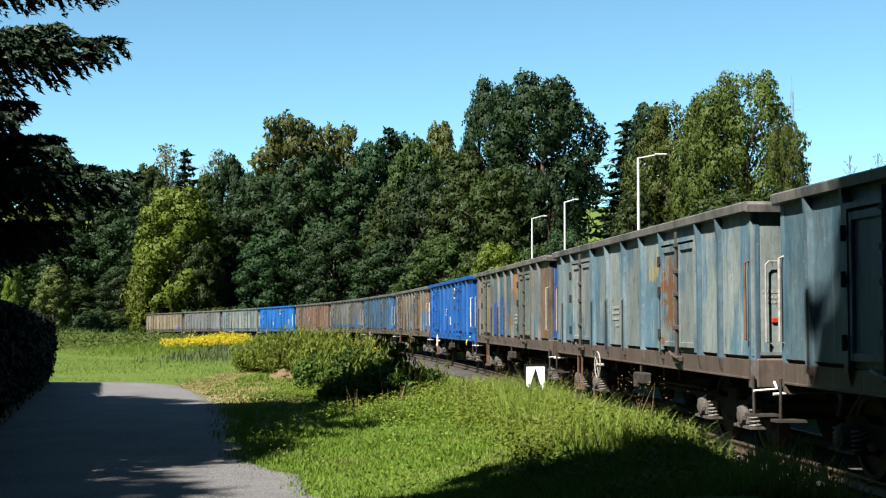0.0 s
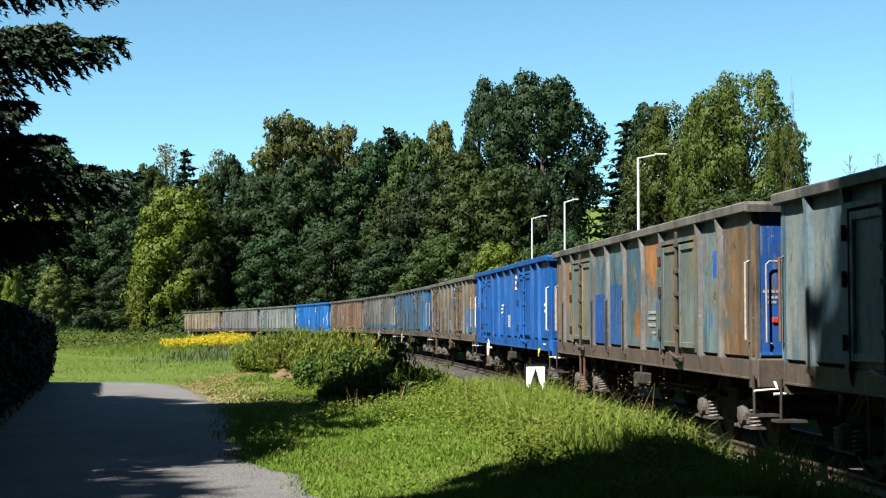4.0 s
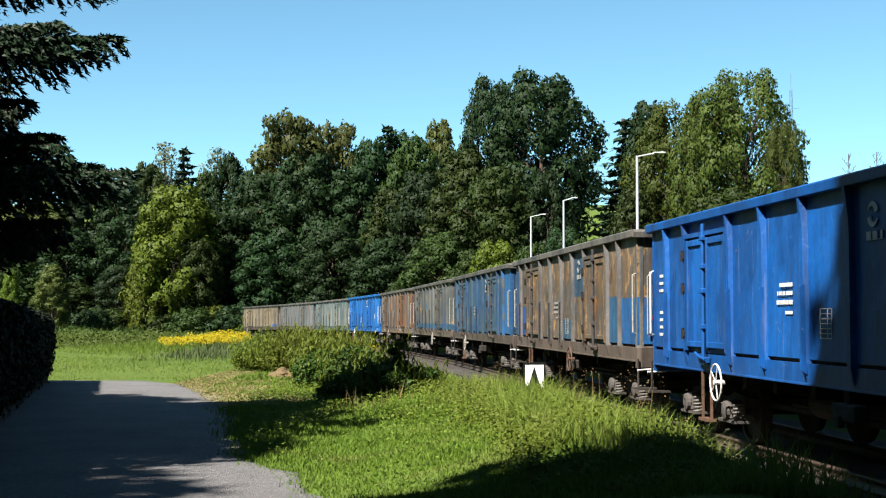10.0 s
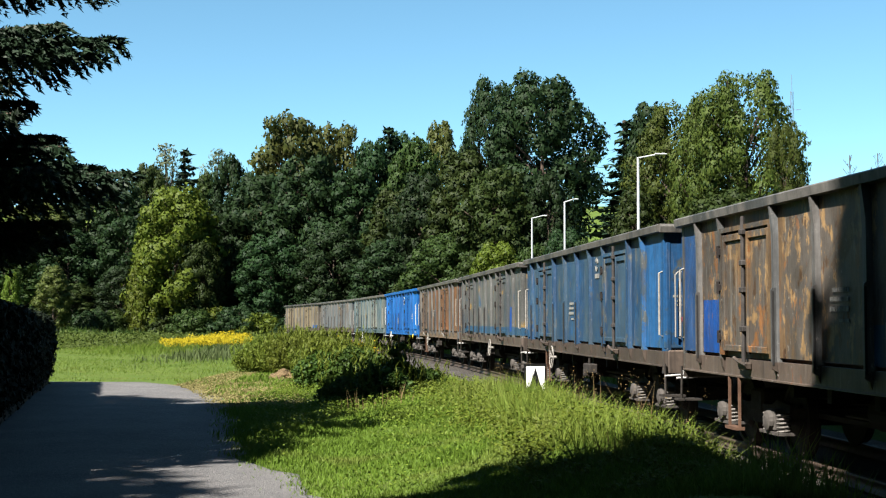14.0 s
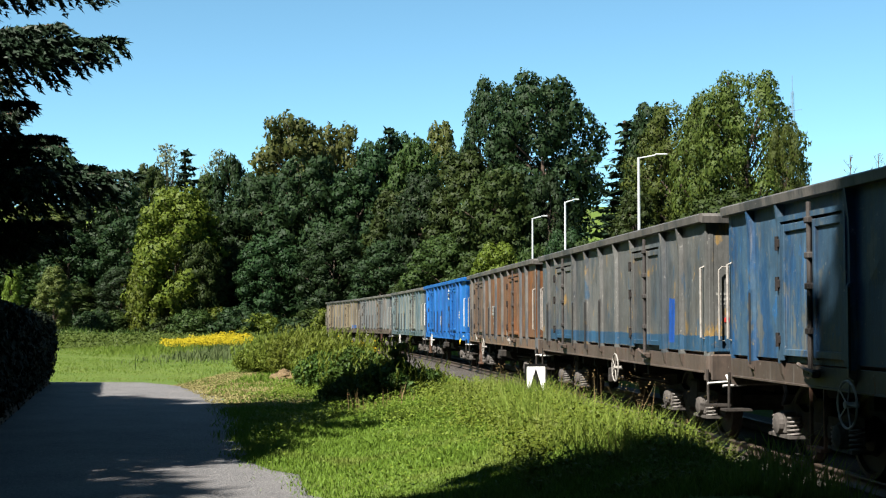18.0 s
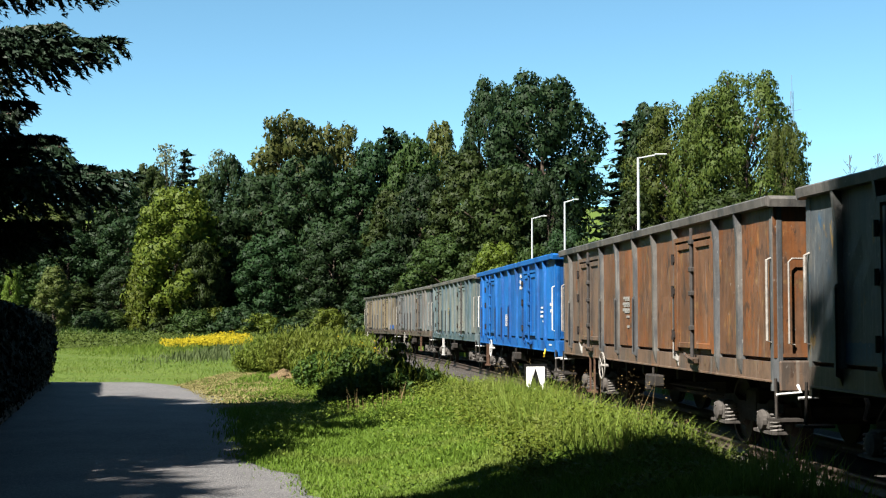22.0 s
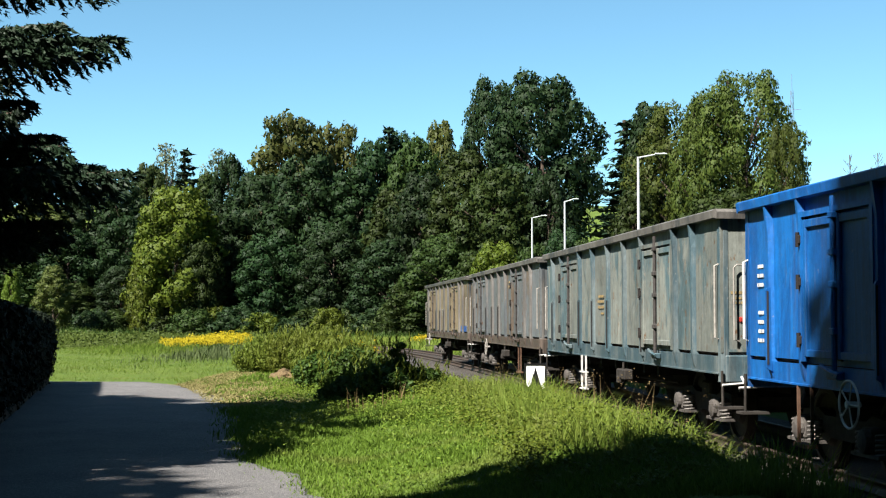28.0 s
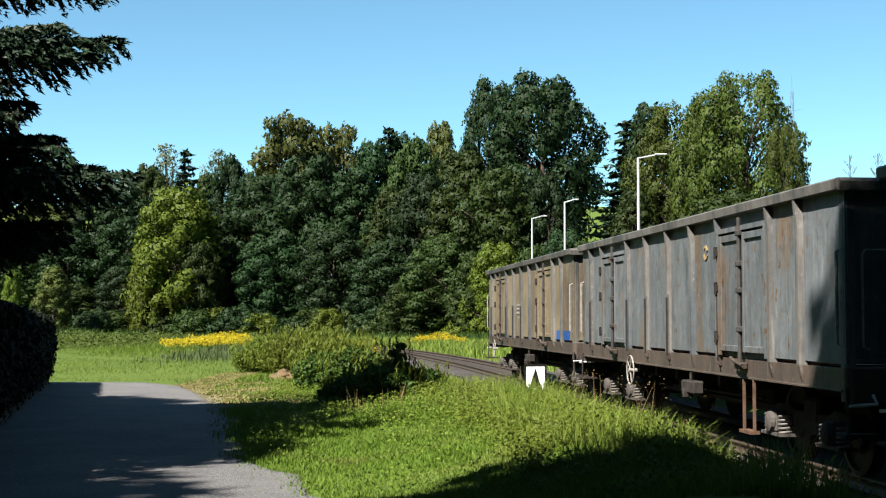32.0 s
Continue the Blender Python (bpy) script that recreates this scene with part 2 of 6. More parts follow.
# road: a gravel lane that comes past and opens to a turning place
row_y = np.array([-30, 0, 9, 13.3, 15.5, 17.5, 20, 24, 28, 31, 33.5, 36, 38.2])
row_r = np.array([1.6, 0.2, -0.35, -1.0, -1.6, -2.5, -2.95, -3.55, -4.3, -4.9, -5.6, -6.4, -7.6])
row_l = np.array([-4.5, -4.5, -4.6, -5.2, -5.8, -6.2, -6.9, -7.8, -9, -14, -22, -30, -38])
yy = np.linspace(-30, 38.2, 150)
rr = np.interp(yy, row_y, row_r) + 0.10 * np.sin(yy * 2.1) + 0.06 * np.sin(yy * 5.3)
ll = np.interp(yy, row_y, row_l)
u = np.linspace(0, 1, 40)
vx = ll[:, None] + (rr - ll)[:, None] * u[None]
vy = np.repeat(yy[:, None], 40, 1)
vz = ground_z(vx, vy) + 0.012 + 0.05 * np.sin(u * math.pi)[None]
vz[:, [0, -1]] -= 0.06
i = np.arange(150 * 40).reshape(150, 40)
me = quads("road", np.stack([vx, vy, vz], -1).reshape(-1, 3), np.stack([i[:-1, :-1], i[:-1, 1:], i[1:, 1:], i[1:, :-1]], -1).reshape(-1, 4))
me.materials.append(M["road"])
tagged(new("road", me), "pale gravel lane with worn surface beside the grass", "road", kind="structure")


def ribbon(name, prof, s0, s1, ds, mat, closed=False):
    """Sweep a cross-section (offset to the right, height over rail) along the track."""
    ss = np.arange(s0, s1, ds)
    P = np.array([track(s) for s in ss])
    pr = np.array(prof, float)
    x = P[:, 0, None] + pr[None, :, 0] * np.cos(P[:, 3, None])
    y = P[:, 1, None] - pr[None, :, 0] * np.sin(P[:, 3, None])
    z = P[:, 2, None] + pr[None, :, 1]
    n, k = x.shape
    i = np.arange(n * k).reshape(n, k)
    if closed:
        i = np.concatenate([i, i[:, :1]], 1)
    f = np.stack([i[:-1, :-1], i[:-1, 1:], i[1:, 1:], i[1:, :-1]], -1).reshape(-1, 4)
    me = quads(name, np.stack([x, y, z], -1).reshape(-1, 3), f)
    me.materials.append(mat)
    return new(name, me)


tagged(ribbon("track_bed", [(-3.0, -0.50), (-2.1, -0.20), (-1.6, -0.17), (0, -0.18), (1.6, -0.17), (2.1, -0.20), (3.0, -0.50)], -200, 300, 1.0, M["ballast"]),
       "grey ballast bed of the railway line", "track bed", kind="structure")
RAIL = [(-0.065, -0.15), (0.065, -0.15), (0.065, -0.135), (0.012, -0.12), (0.012, -0.045), (0.035, -0.035), (0.035, -0.004), (0.028, 0), (-0.028, 0), (-0.035, -0.004), (-0.035, -0.035), (-0.012, -0.045), (-0.012, -0.12), (-0.065, -0.135)]
for off in (-0.755, 0.755):
    tagged(ribbon("rail", [(a + off, h) for a, h in RAIL], -200, 300, 1.0, M["rail"], True),
           "brown steel rail of the curved track", "rail", group="rails of the track")

# weathered sleepers where the rails lie open to view
bed = bpy.data.objects["track_bed"]
sm = bmesh.new()
vs = [sm.verts.new(p) for p in ((-1.3, -0.13, -0.26), (1.3, -0.13, -0.26), (1.3, 0.13, -0.26), (-1.3, 0.13, -0.26), (-1.28, -0.12, -0.145), (1.28, -0.12, -0.145), (1.28, 0.12, -0.145), (-1.28, 0.12, -0.145))]
for q in ((3, 2, 1, 0), (4, 5, 6, 7), (0, 1, 5, 4), (1, 2, 6, 5), (2, 3, 7, 6), (3, 0, 4, 7)):
    sm.faces.new([vs[i] for i in q])
sleeper_mesh = bpy.data.meshes.new("sleeper")
sm.to_mesh(sleeper_mesh)
sm.free()
sleeper_mesh.materials.append(M["sleeper"])
for k in range(230):
    sx0, sy0, sz0, sh0 = track(14 + 0.62 * k)
    o = new("sleeper", sleeper_mesh)
    o.parent = bed
    o.matrix_world = pose(sx0, sy0, sz0 - 0.022, 0, 0, -math.degrees(sh0))

# ---- wagons ----
def part(name, me, material, parent, label=""):
    """One mesh object under a thing or a part; me: a bmesh or shared mesh data."""
    if isinstance(me, bmesh.types.BMesh):
        bm, me = me, bpy.data.meshes.new(name)
        bm.to_mesh(me)
        bm.free()
        me.materials.append(material)
    ob = new(name, me)
    if not me.materials:
        me.materials.append(material)
    ob.material_slots[0].link = 'OBJECT'
    ob.material_slots[0].material = material
    ob.parent = parent
    if label:
        ob["label"] = label
    return ob


def box(bm, x0, x1, y0, y1, z0, z1, bev=0.0):
    vs = [bm.verts.new(c) for c in ((x0, y0, z0), (x1, y0, z0), (x1, y1, z0), (x0, y1, z0), (x0, y0, z1), (x1, y0, z1), (x1, y1, z1), (x0, y1, z1))]
    fs = [bm.faces.new([vs[i] for i in q]) for q in ((3, 2, 1, 0), (4, 5, 6, 7), (0, 1, 5, 4), (1, 2, 6, 5), (2, 3, 7, 6), (3, 0, 4, 7))]
    if bev:
        es = list({e for f in fs for e in f.edges})
        bmesh.ops.bevel(bm, geom=es, offset=bev, segments=1, affect='EDGES', clamp_overlap=True)
    return bm


def prism(bm, prof, axis, a0, a1):
    """Extrude a closed outline along an axis: 'x' takes (y, z), 'y' takes (x, z), 'z' takes (x, y)."""
    def at(p, a):
        return {'x': (a, p[0], p[1]), 'y': (p[0], a, p[1]), 'z': (p[0], p[1], a)}[axis]
    lo = [bm.verts.new(at(p, a0)) for p in prof]
    hi = [bm.verts.new(at(p, a1)) for p in prof]
    n = len(prof)
    bm.faces.new(lo[::-1])
    bm.faces.new(hi)
    for i in range(n):
        bm.faces.new((lo[i], lo[(i + 1) % n], hi[(i + 1) % n], hi[i]))
    bmesh.ops.recalc_face_normals(bm, faces=bm.faces[:])
    return bm


def tube(bm, pts, r, n=6, closed=False):
    """A round bar along points."""
    pts = [Vector(p) for p in pts]
    rings = []
    m = len(pts)
    for i, p in enumerate(pts):
        a = pts[(i - 1) % m] if (closed or i) else p
        c = pts[(i + 1) % m] if (closed or i < m - 1) else p
        d = (c - a).normalized()
        up = Vector((0, 0, 1)) if abs(d.z) < 0.9 else Vector((1, 0, 0))
        e1 = d.cross(up).normalized()
        e2 = d.cross(e1)
        rings.append([bm.verts.new(p + r * (e1 * math.cos(2 * math.pi * k / n) + e2 * math.sin(2 * math.pi * k / n))) for k in range(n)])
    for i in range(m if closed else m - 1):
        A, B = rings[i], rings[(i + 1) % m]
        for k in range(n):
            bm.faces.new((A[k], A[(k + 1) % n], B[(k + 1) % n], B[k]))
    if not closed:
        bm.faces.new(rings[0][::-1])
        bm.faces.new(rings[-1])
    return bm


def disc(bm, prof, n=24, axis='x', cx=0.0, cy=0.0, cz=0.0):
    """Turn a profile of (along the axis, radius) about an axis."""
    rings = []
    for a, r in prof:
        ring = []
        for k in range(n):
            c, s = math.cos(2 * math.pi * k / n) * r, math.sin(2 * math.pi * k / n) * r
            ring.append(bm.verts.new({'x': (cx + a, cy + c, cz + s), 'y': (cx + c, cy + a, cz + s), 'z': (cx + c, cy + s, cz + a)}[axis]))
        rings.append(ring)
    for A, B in zip(rings, rings[1:]):
        for k in range(n):
            bm.faces.new((A[k], A[(k + 1) % n], B[(k + 1) % n], B[k]))
    bm.faces.new(rings[0][::-1])
    bm.faces.new(rings[-1])
    bmesh.ops.recalc_face_normals(bm, faces=bm.faces[:])
    return bm


SILL, DECK, RIM, END = 0.97, 1.24, 3.13, 6.52
PX = 1.405                                   # outer face of the door leaves
PN = PX - 0.025                              # outer face of the side sheets
RIBS = [5.3, 4.35, 2.4, 1.15, -0.1, -1.4, -2.65, -4.6, -5.6]
DOORS = [(4.35, 2.4), (-2.65, -4.6)]
MESH = {}


def shared(key, bm):
    me = bpy.data.meshes.new(key)
    bm.to_mesh(me)
    bm.free()
    MESH[key] = me
    return me


def build_meshes():
    rng = random.Random(5)
    edges = [END] + RIBS + [-END]
    for sx, tag in ((1, "r"), (-1, "l")):
        # side sheets between the ribs, each with a shallow dish
        for i, (a, b) in enumerate(zip(edges, edges[1:])):
            if (a, b) in DOORS:
                continue
            bm = bmesh.new()
            a2, b2 = a - 0.012, b + 0.012
            nz, ny = 7, 4
            grid = []
            for j in range(nz + 1):
                z = DECK + 0.012 + (RIM - 0.072 - DECK) * j / nz
                grid.append([])
                for k in range(ny + 1):
                    y = b2 + (a2 - b2) * k / ny
                    dish = 0.018 * math.sin(math.pi * j / nz) * math.sin(math.pi * k / ny) * rng.uniform(0.1, 1.3)
                    grid[-1].append((PN - dish, y, z))
            fv = [[bm.verts.new((sx * x, y, z)) for x, y, z in row] for row in grid]
            bv = [[bm.verts.new((sx * (PN - 0.035), y, z)) for x, y, z in row] for row in grid]
            for j in range(nz):
                for k in range(ny):
                    bm.faces.new((fv[j][k], fv[j][k + 1], fv[j + 1][k + 1], fv[j + 1][k]))
                    bm.faces.new((bv[j][k], bv[j + 1][k], bv[j + 1][k + 1], bv[j][k + 1]))
            for row in (0, nz):
                for k in range(ny):
                    bm.faces.new((fv[row][k], bv[row][k], bv[row][k + 1], fv[row][k + 1]))
            for col in (0, ny):
                for j in range(nz):
                    bm.faces.new((fv[j][col], bv[j][col], bv[j + 1][col], fv[j + 1][col]))
            bmesh.ops.recalc_face_normals(bm, faces=bm.faces[:])
            shared(f"panel_{tag}{i}", bm)
        # rib: a pressed hat section with a tapered foot over the sole bar, flaring into a bracket under the rim
        for j, y0 in enumerate(RIBS):
            bm = bmesh.new()
            ring = []
            for z, out, foot, face in ((SILL + 0.05, 0.006, 0.046, 0.030), (SILL + 0.11, 0.028, 0.058, 0.034), (SILL + 0.24, 0.054, 0.078, 0.042), (RIM - 0.62, 0.056, 0.078, 0.044),
                                       (RIM - 0.44, 0.058, 0.074, 0.040), (RIM - 0.26, 0.075, 0.060, 0.030), (RIM - 0.118, 0.092, 0.052, 0.026)):
                ring.append([bm.verts.new((sx * (PN + q), y0 + y, z)) for q, y in ((-0.03, -foot), (out, -face), (out, face), (-0.03, foot))])
            for lo, hi in zip(ring, ring[1:]):
                for k in range(4):
                    bm.faces.new((lo[k], lo[(k + 1) % 4], hi[(k + 1) % 4], hi[k]))
            bm.faces.new(ring[0])
            bm.faces.new(ring[-1])
            bmesh.ops.recalc_face_normals(bm, faces=bm.faces[:])
            shared(f"rib_{tag}{j}", bm)
            bm = bmesh.new()
            prism(bm, [(sx * (PN + 0.02), SILL + 0.12), (sx * (PN + 0.088), SILL + 0.16), (sx * (PN + 0.088), 2.03), (sx * (PN + 0.074), 2.06), (sx * (PN + 0.02), 2.06)], 'y', y0 + 0.014, y0 + 0.052)
            shared(f"stub_{tag}{j}", bm)
            # thin black strip on the stiffener's front flank, painting the shade of a slit
            bm = bmesh.new()
            box(bm, *sorted((sx * (PN + 0.062), sx * (PN + 0.084))), y0 + 0.0525, y0 + 0.058, SILL + 0.20, 2.02)
            shared(f"slot_{tag}{j}", bm)
        # sole bar: a flat plate flush with the sheets, with a small lip below
        bm = bmesh.new()
        prism(bm, [(sx * (PN - 0.14), SILL), (sx * (PN + 0.022), SILL), (sx * (PN + 0.022), SILL + 0.018), (sx * (PN + 0.004), SILL + 0.024), (sx * (PN + 0.004), DECK - 0.036), (sx * (PN - 0.14), DECK - 0.036)], 'y', -END + 0.1, END - 0.1)
        shared("sole_" + tag, bm)
        # rim along the side
        bm = bmesh.new()
        prism(bm, [(sx * (PX - 0.05), RIM - 0.125), (sx * HALF, RIM - 0.115), (sx * (HALF + 0.012), RIM - 0.02), (sx * (HALF - 0.015), RIM), (sx * (PX - 0.05), RIM)], 'y', -END - 0.015, END + 0.015)
        shared("rim_" + tag, bm)
        # door: frame, leaves, lock bar, hinges
        for d, (a, b) in enumerate(DOORS):
            bm = bmesh.new()
            box(bm, *sorted((sx * (PX - 0.05), sx * (PX - 0.028))), b + 0.03, a - 0.03, DECK - 0.02, RIM - 0.06)
            shared(f"back_{tag}{d}", bm)
            bm = bmesh.new()
            prism(bm, [(a - 0.03, DECK), (a - 0.03, RIM - 0.27), (b + 0.03, RIM - 0.27), (b + 0.03, DECK), (b + 0.10, DECK), (b + 0.10, RIM - 0.33), (a - 0.10, RIM - 0.33), (a - 0.10, DECK)], 'x', *sorted((sx * (PX - 0.026), sx * (PX + 0.045))))
            shared(f"door_{tag}{d}", bm)
            mid = (a + b) / 2
            for l, (y0, y1) in enumerate(((b + 0.12, mid - 0.05), (mid + 0.05, a - 0.12))):
                bm = bmesh.new()
                box(bm, *sorted((sx * (PX - 0.028), sx * PX)), y0, y1, DECK + 0.05, RIM - 0.36)
                for q in ((y0, y0 + 0.07), (y1 - 0.07, y1)):
                    box(bm, *sorted((sx * (PX - 0.02), sx * (PX + 0.035))), q[0], q[1], DECK + 0.05, RIM - 0.36, 0.008)
                box(bm, *sorted((sx * (PX - 0.02), sx * (PX + 0.03))), y0, y1, DECK + 0.05, DECK + 0.13, 0.008)
                box(bm, *sorted((sx * (PX - 0.02), sx * (PX + 0.03))), y0, y1, RIM - 0.45, RIM - 0.36, 0.008)
                shared(f"leaf_{tag}{d}{l}", bm)
            bm = bmesh.new()
            tube(bm, [(sx * (PX + 0.05), mid, DECK - 0.12), (sx * (PX + 0.05), mid, RIM - 0.17)], 0.028, 8)
            for z in (DECK + 0.3, DECK + 0.78, 2.35, RIM - 0.4):
                box(bm, *sorted((sx * (PX - 0.02), sx * (PX + 0.085))), mid - 0.06, mid + 0.06, z, z + 0.07, 0.01)
            shared(f"lock_{tag}{d}", bm)
            # black strip that paints the hinge post's shadow onto the door
            bm = bmesh.new()
            box(bm, *sorted((sx * (PX - 0.025), sx * (PX + 0.008))), b + 0.098, b + 0.135, DECK + 0.03, RIM - 0.30)
            shared(f"gap_{tag}{d}", bm)
            # black strip between the leaves, painting the shade behind the lock bar
            bm = bmesh.new()
            box(bm, *sorted((sx * (PX - 0.026), sx * (PX - 0.004))), mid - 0.048, mid + 0.048, DECK + 0.03, RIM - 0.34)
            shared(f"seam_{tag}{d}", bm)
            bm = bmesh.new()
            box(bm, *sorted((sx * (PX - 0.02), sx * (PX + 0.07))), mid - 0.18, mid + 0.10, DECK - 0.16, DECK - 0.07, 0.015)
            tube(bm, [(sx * (PX + 0.09), mid - 0.25, DECK - 0.02), (sx * (PX + 0.12), mid + 0.0, DECK - 0.06), (sx * (PX + 0.10), mid + 0.22, DECK - 0.10)], 0.02, 6)
            shared(f"latch_{tag}{d}", bm)
            for h, z in enumerate((DECK + 0.18, 2.05, RIM - 0.62)):
                bm = bmesh.new()
                box(bm, *sorted((sx * (PX - 0.02), sx * (PX + 0.07))), b + 0.01, b + 0.09, z, z + 0.10, 0.012)
                tube(bm, [(sx * (PX + 0.065), b + 0.05, z - 0.03), (sx * (PX + 0.065), b + 0.05, z + 0.13)], 0.024, 6)
                shared(f"hinge_{tag}{d}{h}", bm)
        # climbing rail at the corner, step under it
        for e in (1, -1):
            bm = bmesh.new()
            tube(bm, [(sx * (PN - 0.02), e * (END - 0.10), 1.42), (sx * (PN + 0.055), e * (END - 0.10), 1.45), (sx * (PN + 0.055), e * (END - 0.10), 2.39), (sx * (PN - 0.02), e * (END - 0.10), 2.42)], 0.018, 6)
            shared(f"grab_{tag}{e}", bm)
            bm = bmesh.new()
            tube(bm, [(sx * (PX - 0.02), e * (END + 0.02), SILL + 0.05), (sx * (PX - 0.02), e * (END + 0.04), 0.62), (sx * (PX - 0.02), e * (END + 0.04), 0.55)], 0.018, 6)
            box(bm, *sorted((sx * (PX - 0.30), sx * (PX + 0.06))), e * (END + 0.04) - 0.11, e * (END + 0.04) + 0.11, 0.53, 0.56)
            shared(f"step_{tag}{e}", bm)
    for e in (1, -1):
        # end wall: pressed sheet with a flat top field and two corner posts
        bm = bmesh.new()
        ys = sorted((e * (END - 0.06), e * (END - 0.02)))
        box(bm, -PN + 0.07, PN - 0.07, ys[0], ys[1], DECK + 0.012, RIM - 0.06)
        shared(f"end_{e}", bm)
        for sx in (1, -1):
            bm = bmesh.new()
            prism(bm, [(sx * (PN - 0.10), e * (END - 0.012)), (sx * (PN - 0.045), e * (END - 0.008)), (sx * (PN - 0.012), e * (END - 0.022)), (sx * (PN + 0.004), e * (END - 0.055)), (sx * (PN + 0.006), e * (END - 0.14)), (sx * (PN - 0.05), e * (END - 0.14)), (sx * (PN - 0.10), e * (END - 0.06))], 'z', SILL - 0.10, RIM - 0.09)
            shared(f"post_{e}{sx}", bm)
        bm = bmesh.new()
        y = e * (END - 0.05)
        prism(bm, [(y, RIM - 0.115), (y + e * 0.13, RIM - 0.13), (y + e * 0.145, RIM - 0.04), (y + e * 0.10, RIM), (y, RIM)], 'x', -PX - 0.05, PX + 0.05)
        shared(f"endrim_{e}", bm)
        bm = bmesh.new()
        box(bm, -PN + 0.05, PN - 0.05, *sorted((e * (END - 0.16), e * (END + 0.012))), 0.86, 1.222, 0.02)
        shared(f"beam_{e}", bm)
        bm = bmesh.new()
        box(bm, -PN + 0.1, PN - 0.1, *sorted((e * (END - 0.03), e * (END + 0.004))), 1.262, 1.30)
        shared(f"endbar_{e}", bm)
        bm = bmesh.new()
        x = PX - 0.42
        tube(bm, [(x - 0.22, e * END, 2.42), (x - 0.22, e * (END + 0.05), 2.40), (x + 0.20, e * (END + 0.05), 2.40), (x + 0.24, e * (END + 0.05), 2.36), (x + 0.24, e * (END + 0.05), 1.42), (x + 0.16, e * END, 1.40)], 0.012, 6)
        shared(f"endgrab_{e}", bm)
        bm = bmesh.new()
        tube(bm, [(0.35, e * (END + 0.04), 0.92), (0.38, e * (END + 0.25), 0.72), (0.45, e * (END + 0.32), 0.55)], 0.03, 6)
        shared(f"hose_{e}", bm)
        bm = bmesh.new()
        tube(bm, [(PX - 0.28, e * (END + 0.03), 0.94), (PX - 0.28, e * (END + 0.13), 0.86), (PX + 0.02, e * (END + 0.16), 0.84)], 0.018, 6)
        shared(f"shunt_{e}", bm)
        for sx in (1, -1):
            bm = bmesh.new()
            prof = [(0.05, 0.11), (0.10, 0.11), (0.10, 0.085), (0.40, 0.085), (0.40, 0.10), (0.55, 0.10), (0.57, 0.22), (0.62, 0.225)]
            disc(bm, [(e * (END + a * 0.8 - 0.02), r) for a, r in prof], 16, 'y', sx * 0.875, 0, 1.05)
            shared(f"buffer_{e}{sx}", bm)
    bm = bmesh.new()
    box(bm, -PN + 0.06, PN - 0.06, -END + 0.08, END - 0.08, DECK - 0.06, DECK)
    shared("floor", bm)
    bm = bmesh.new()
    for x in (-0.33, 0.33):
        box(bm, x - 0.07, x + 0.07, -END + 0.17, END - 0.17, 0.70, DECK - 0.07)
    for y in (-2.6, -1.5, -0.3, 0.6, 1.8, 2.7):
        box(bm, -PX + 0.17, PX - 0.17, y - 0.06, y + 0.06, 0.80, DECK - 0.07)
    for x in (-0.62, -0.15, 0.2, 0.68):
        box(bm, x - 0.03, x + 0.03, -3.2, 3.2, 0.52, 0.58)
    box(bm, -0.85, -0.45, -0.6, 0.7, 0.42, 0.80, 0.05)
    box(bm, 0.15, 0.60, 1.2, 2.2, 0.45, 0.82, 0.05)
    shared("underframe", bm)
    bm = bmesh.new()
    disc(bm, [(-0.02, 0.0), (-0.02, 0.17), (0.0, 0.2), (0.8, 0.2), (0.82, 0.17), (0.82, 0.0)][1:5], 14, 'y', 0.75, -1.2, 0.72)
    tube(bm, [(0.75, -2.2, 0.62), (0.75, 2.2, 0.66)], 0.025, 6)
    shared("brake_gear", bm)
    bm = bmesh.new()
    box(bm, PX - 0.10, PX + 0.06, 0.75, 1.35, 0.66, 0.84, 0.02)
    tube(bm, [(PX, 1.05, 0.95), (PX, 1.05, 0.60)], 0.02, 6)
    box(bm, PX + 0.02, PX + 0.10, 0.92, 1.02, 0.60, 0.72, 0.01)
    shared("brake_valve", bm)
    # bogie pieces about the pivot
    for sx in (1, -1):
        bm = bmesh.new()
        prism(bm, [(-1.18, 0.50), (-1.18, 0.66), (-0.72, 0.70), (-0.52, 0.62), (0.52, 0.62), (0.72, 0.70), (1.18, 0.66), (1.18, 0.50), (0.62, 0.47), (0.40, 0.38), (-0.40, 0.38), (-0.62, 0.47)], 'x', sx * 0.90, sx * 0.99)
        shared(f"frame_{sx}", bm)
        bm = bmesh.new()
        box(bm, *sorted((sx * 0.93, sx * 1.14)), -0.13, 0.13, 0.34, 0.60, 0.02)
        disc(bm, [(0, 0.13), (0.05 * sx, 0.12), (0.07 * sx, 0.06)], 14, 'x', sx * 1.14, 0, 0.46)
        box(bm, *sorted((sx * 0.95, sx * 1.16)), -0.34, 0.34, 0.30, 0.335)
        shared(f"axlebox_{sx}", bm)
        bm = bmesh.new()
        pts = [(sx * 1.06 + 0.075 * math.cos(a), 0.075 * math.sin(a), 0.34 + 0.22 * a / (2 * math.pi * 4.5)) for a in np.linspace(0, 2 * math.pi * 4.5, 46)]
        tube(bm, pts, 0.016, 5)
        shared(f"spring_{sx}", bm)
    bm = bmesh.new()
    box(bm, -1.0, 1.0, -0.22, 0.22, 0.50, 0.80, 0.03)
    box(bm, -0.95, 0.95, -1.20, -1.12, 0.5, 0.62)
    box(bm, -0.95, 0.95, 1.12, 1.20, 0.5, 0.62)
    shared("bolster", bm)
    bm = bmesh.new()
    disc(bm, [(-1.0, 0.065), (1.0, 0.065)], 10, 'x')
    shared("axle", bm)
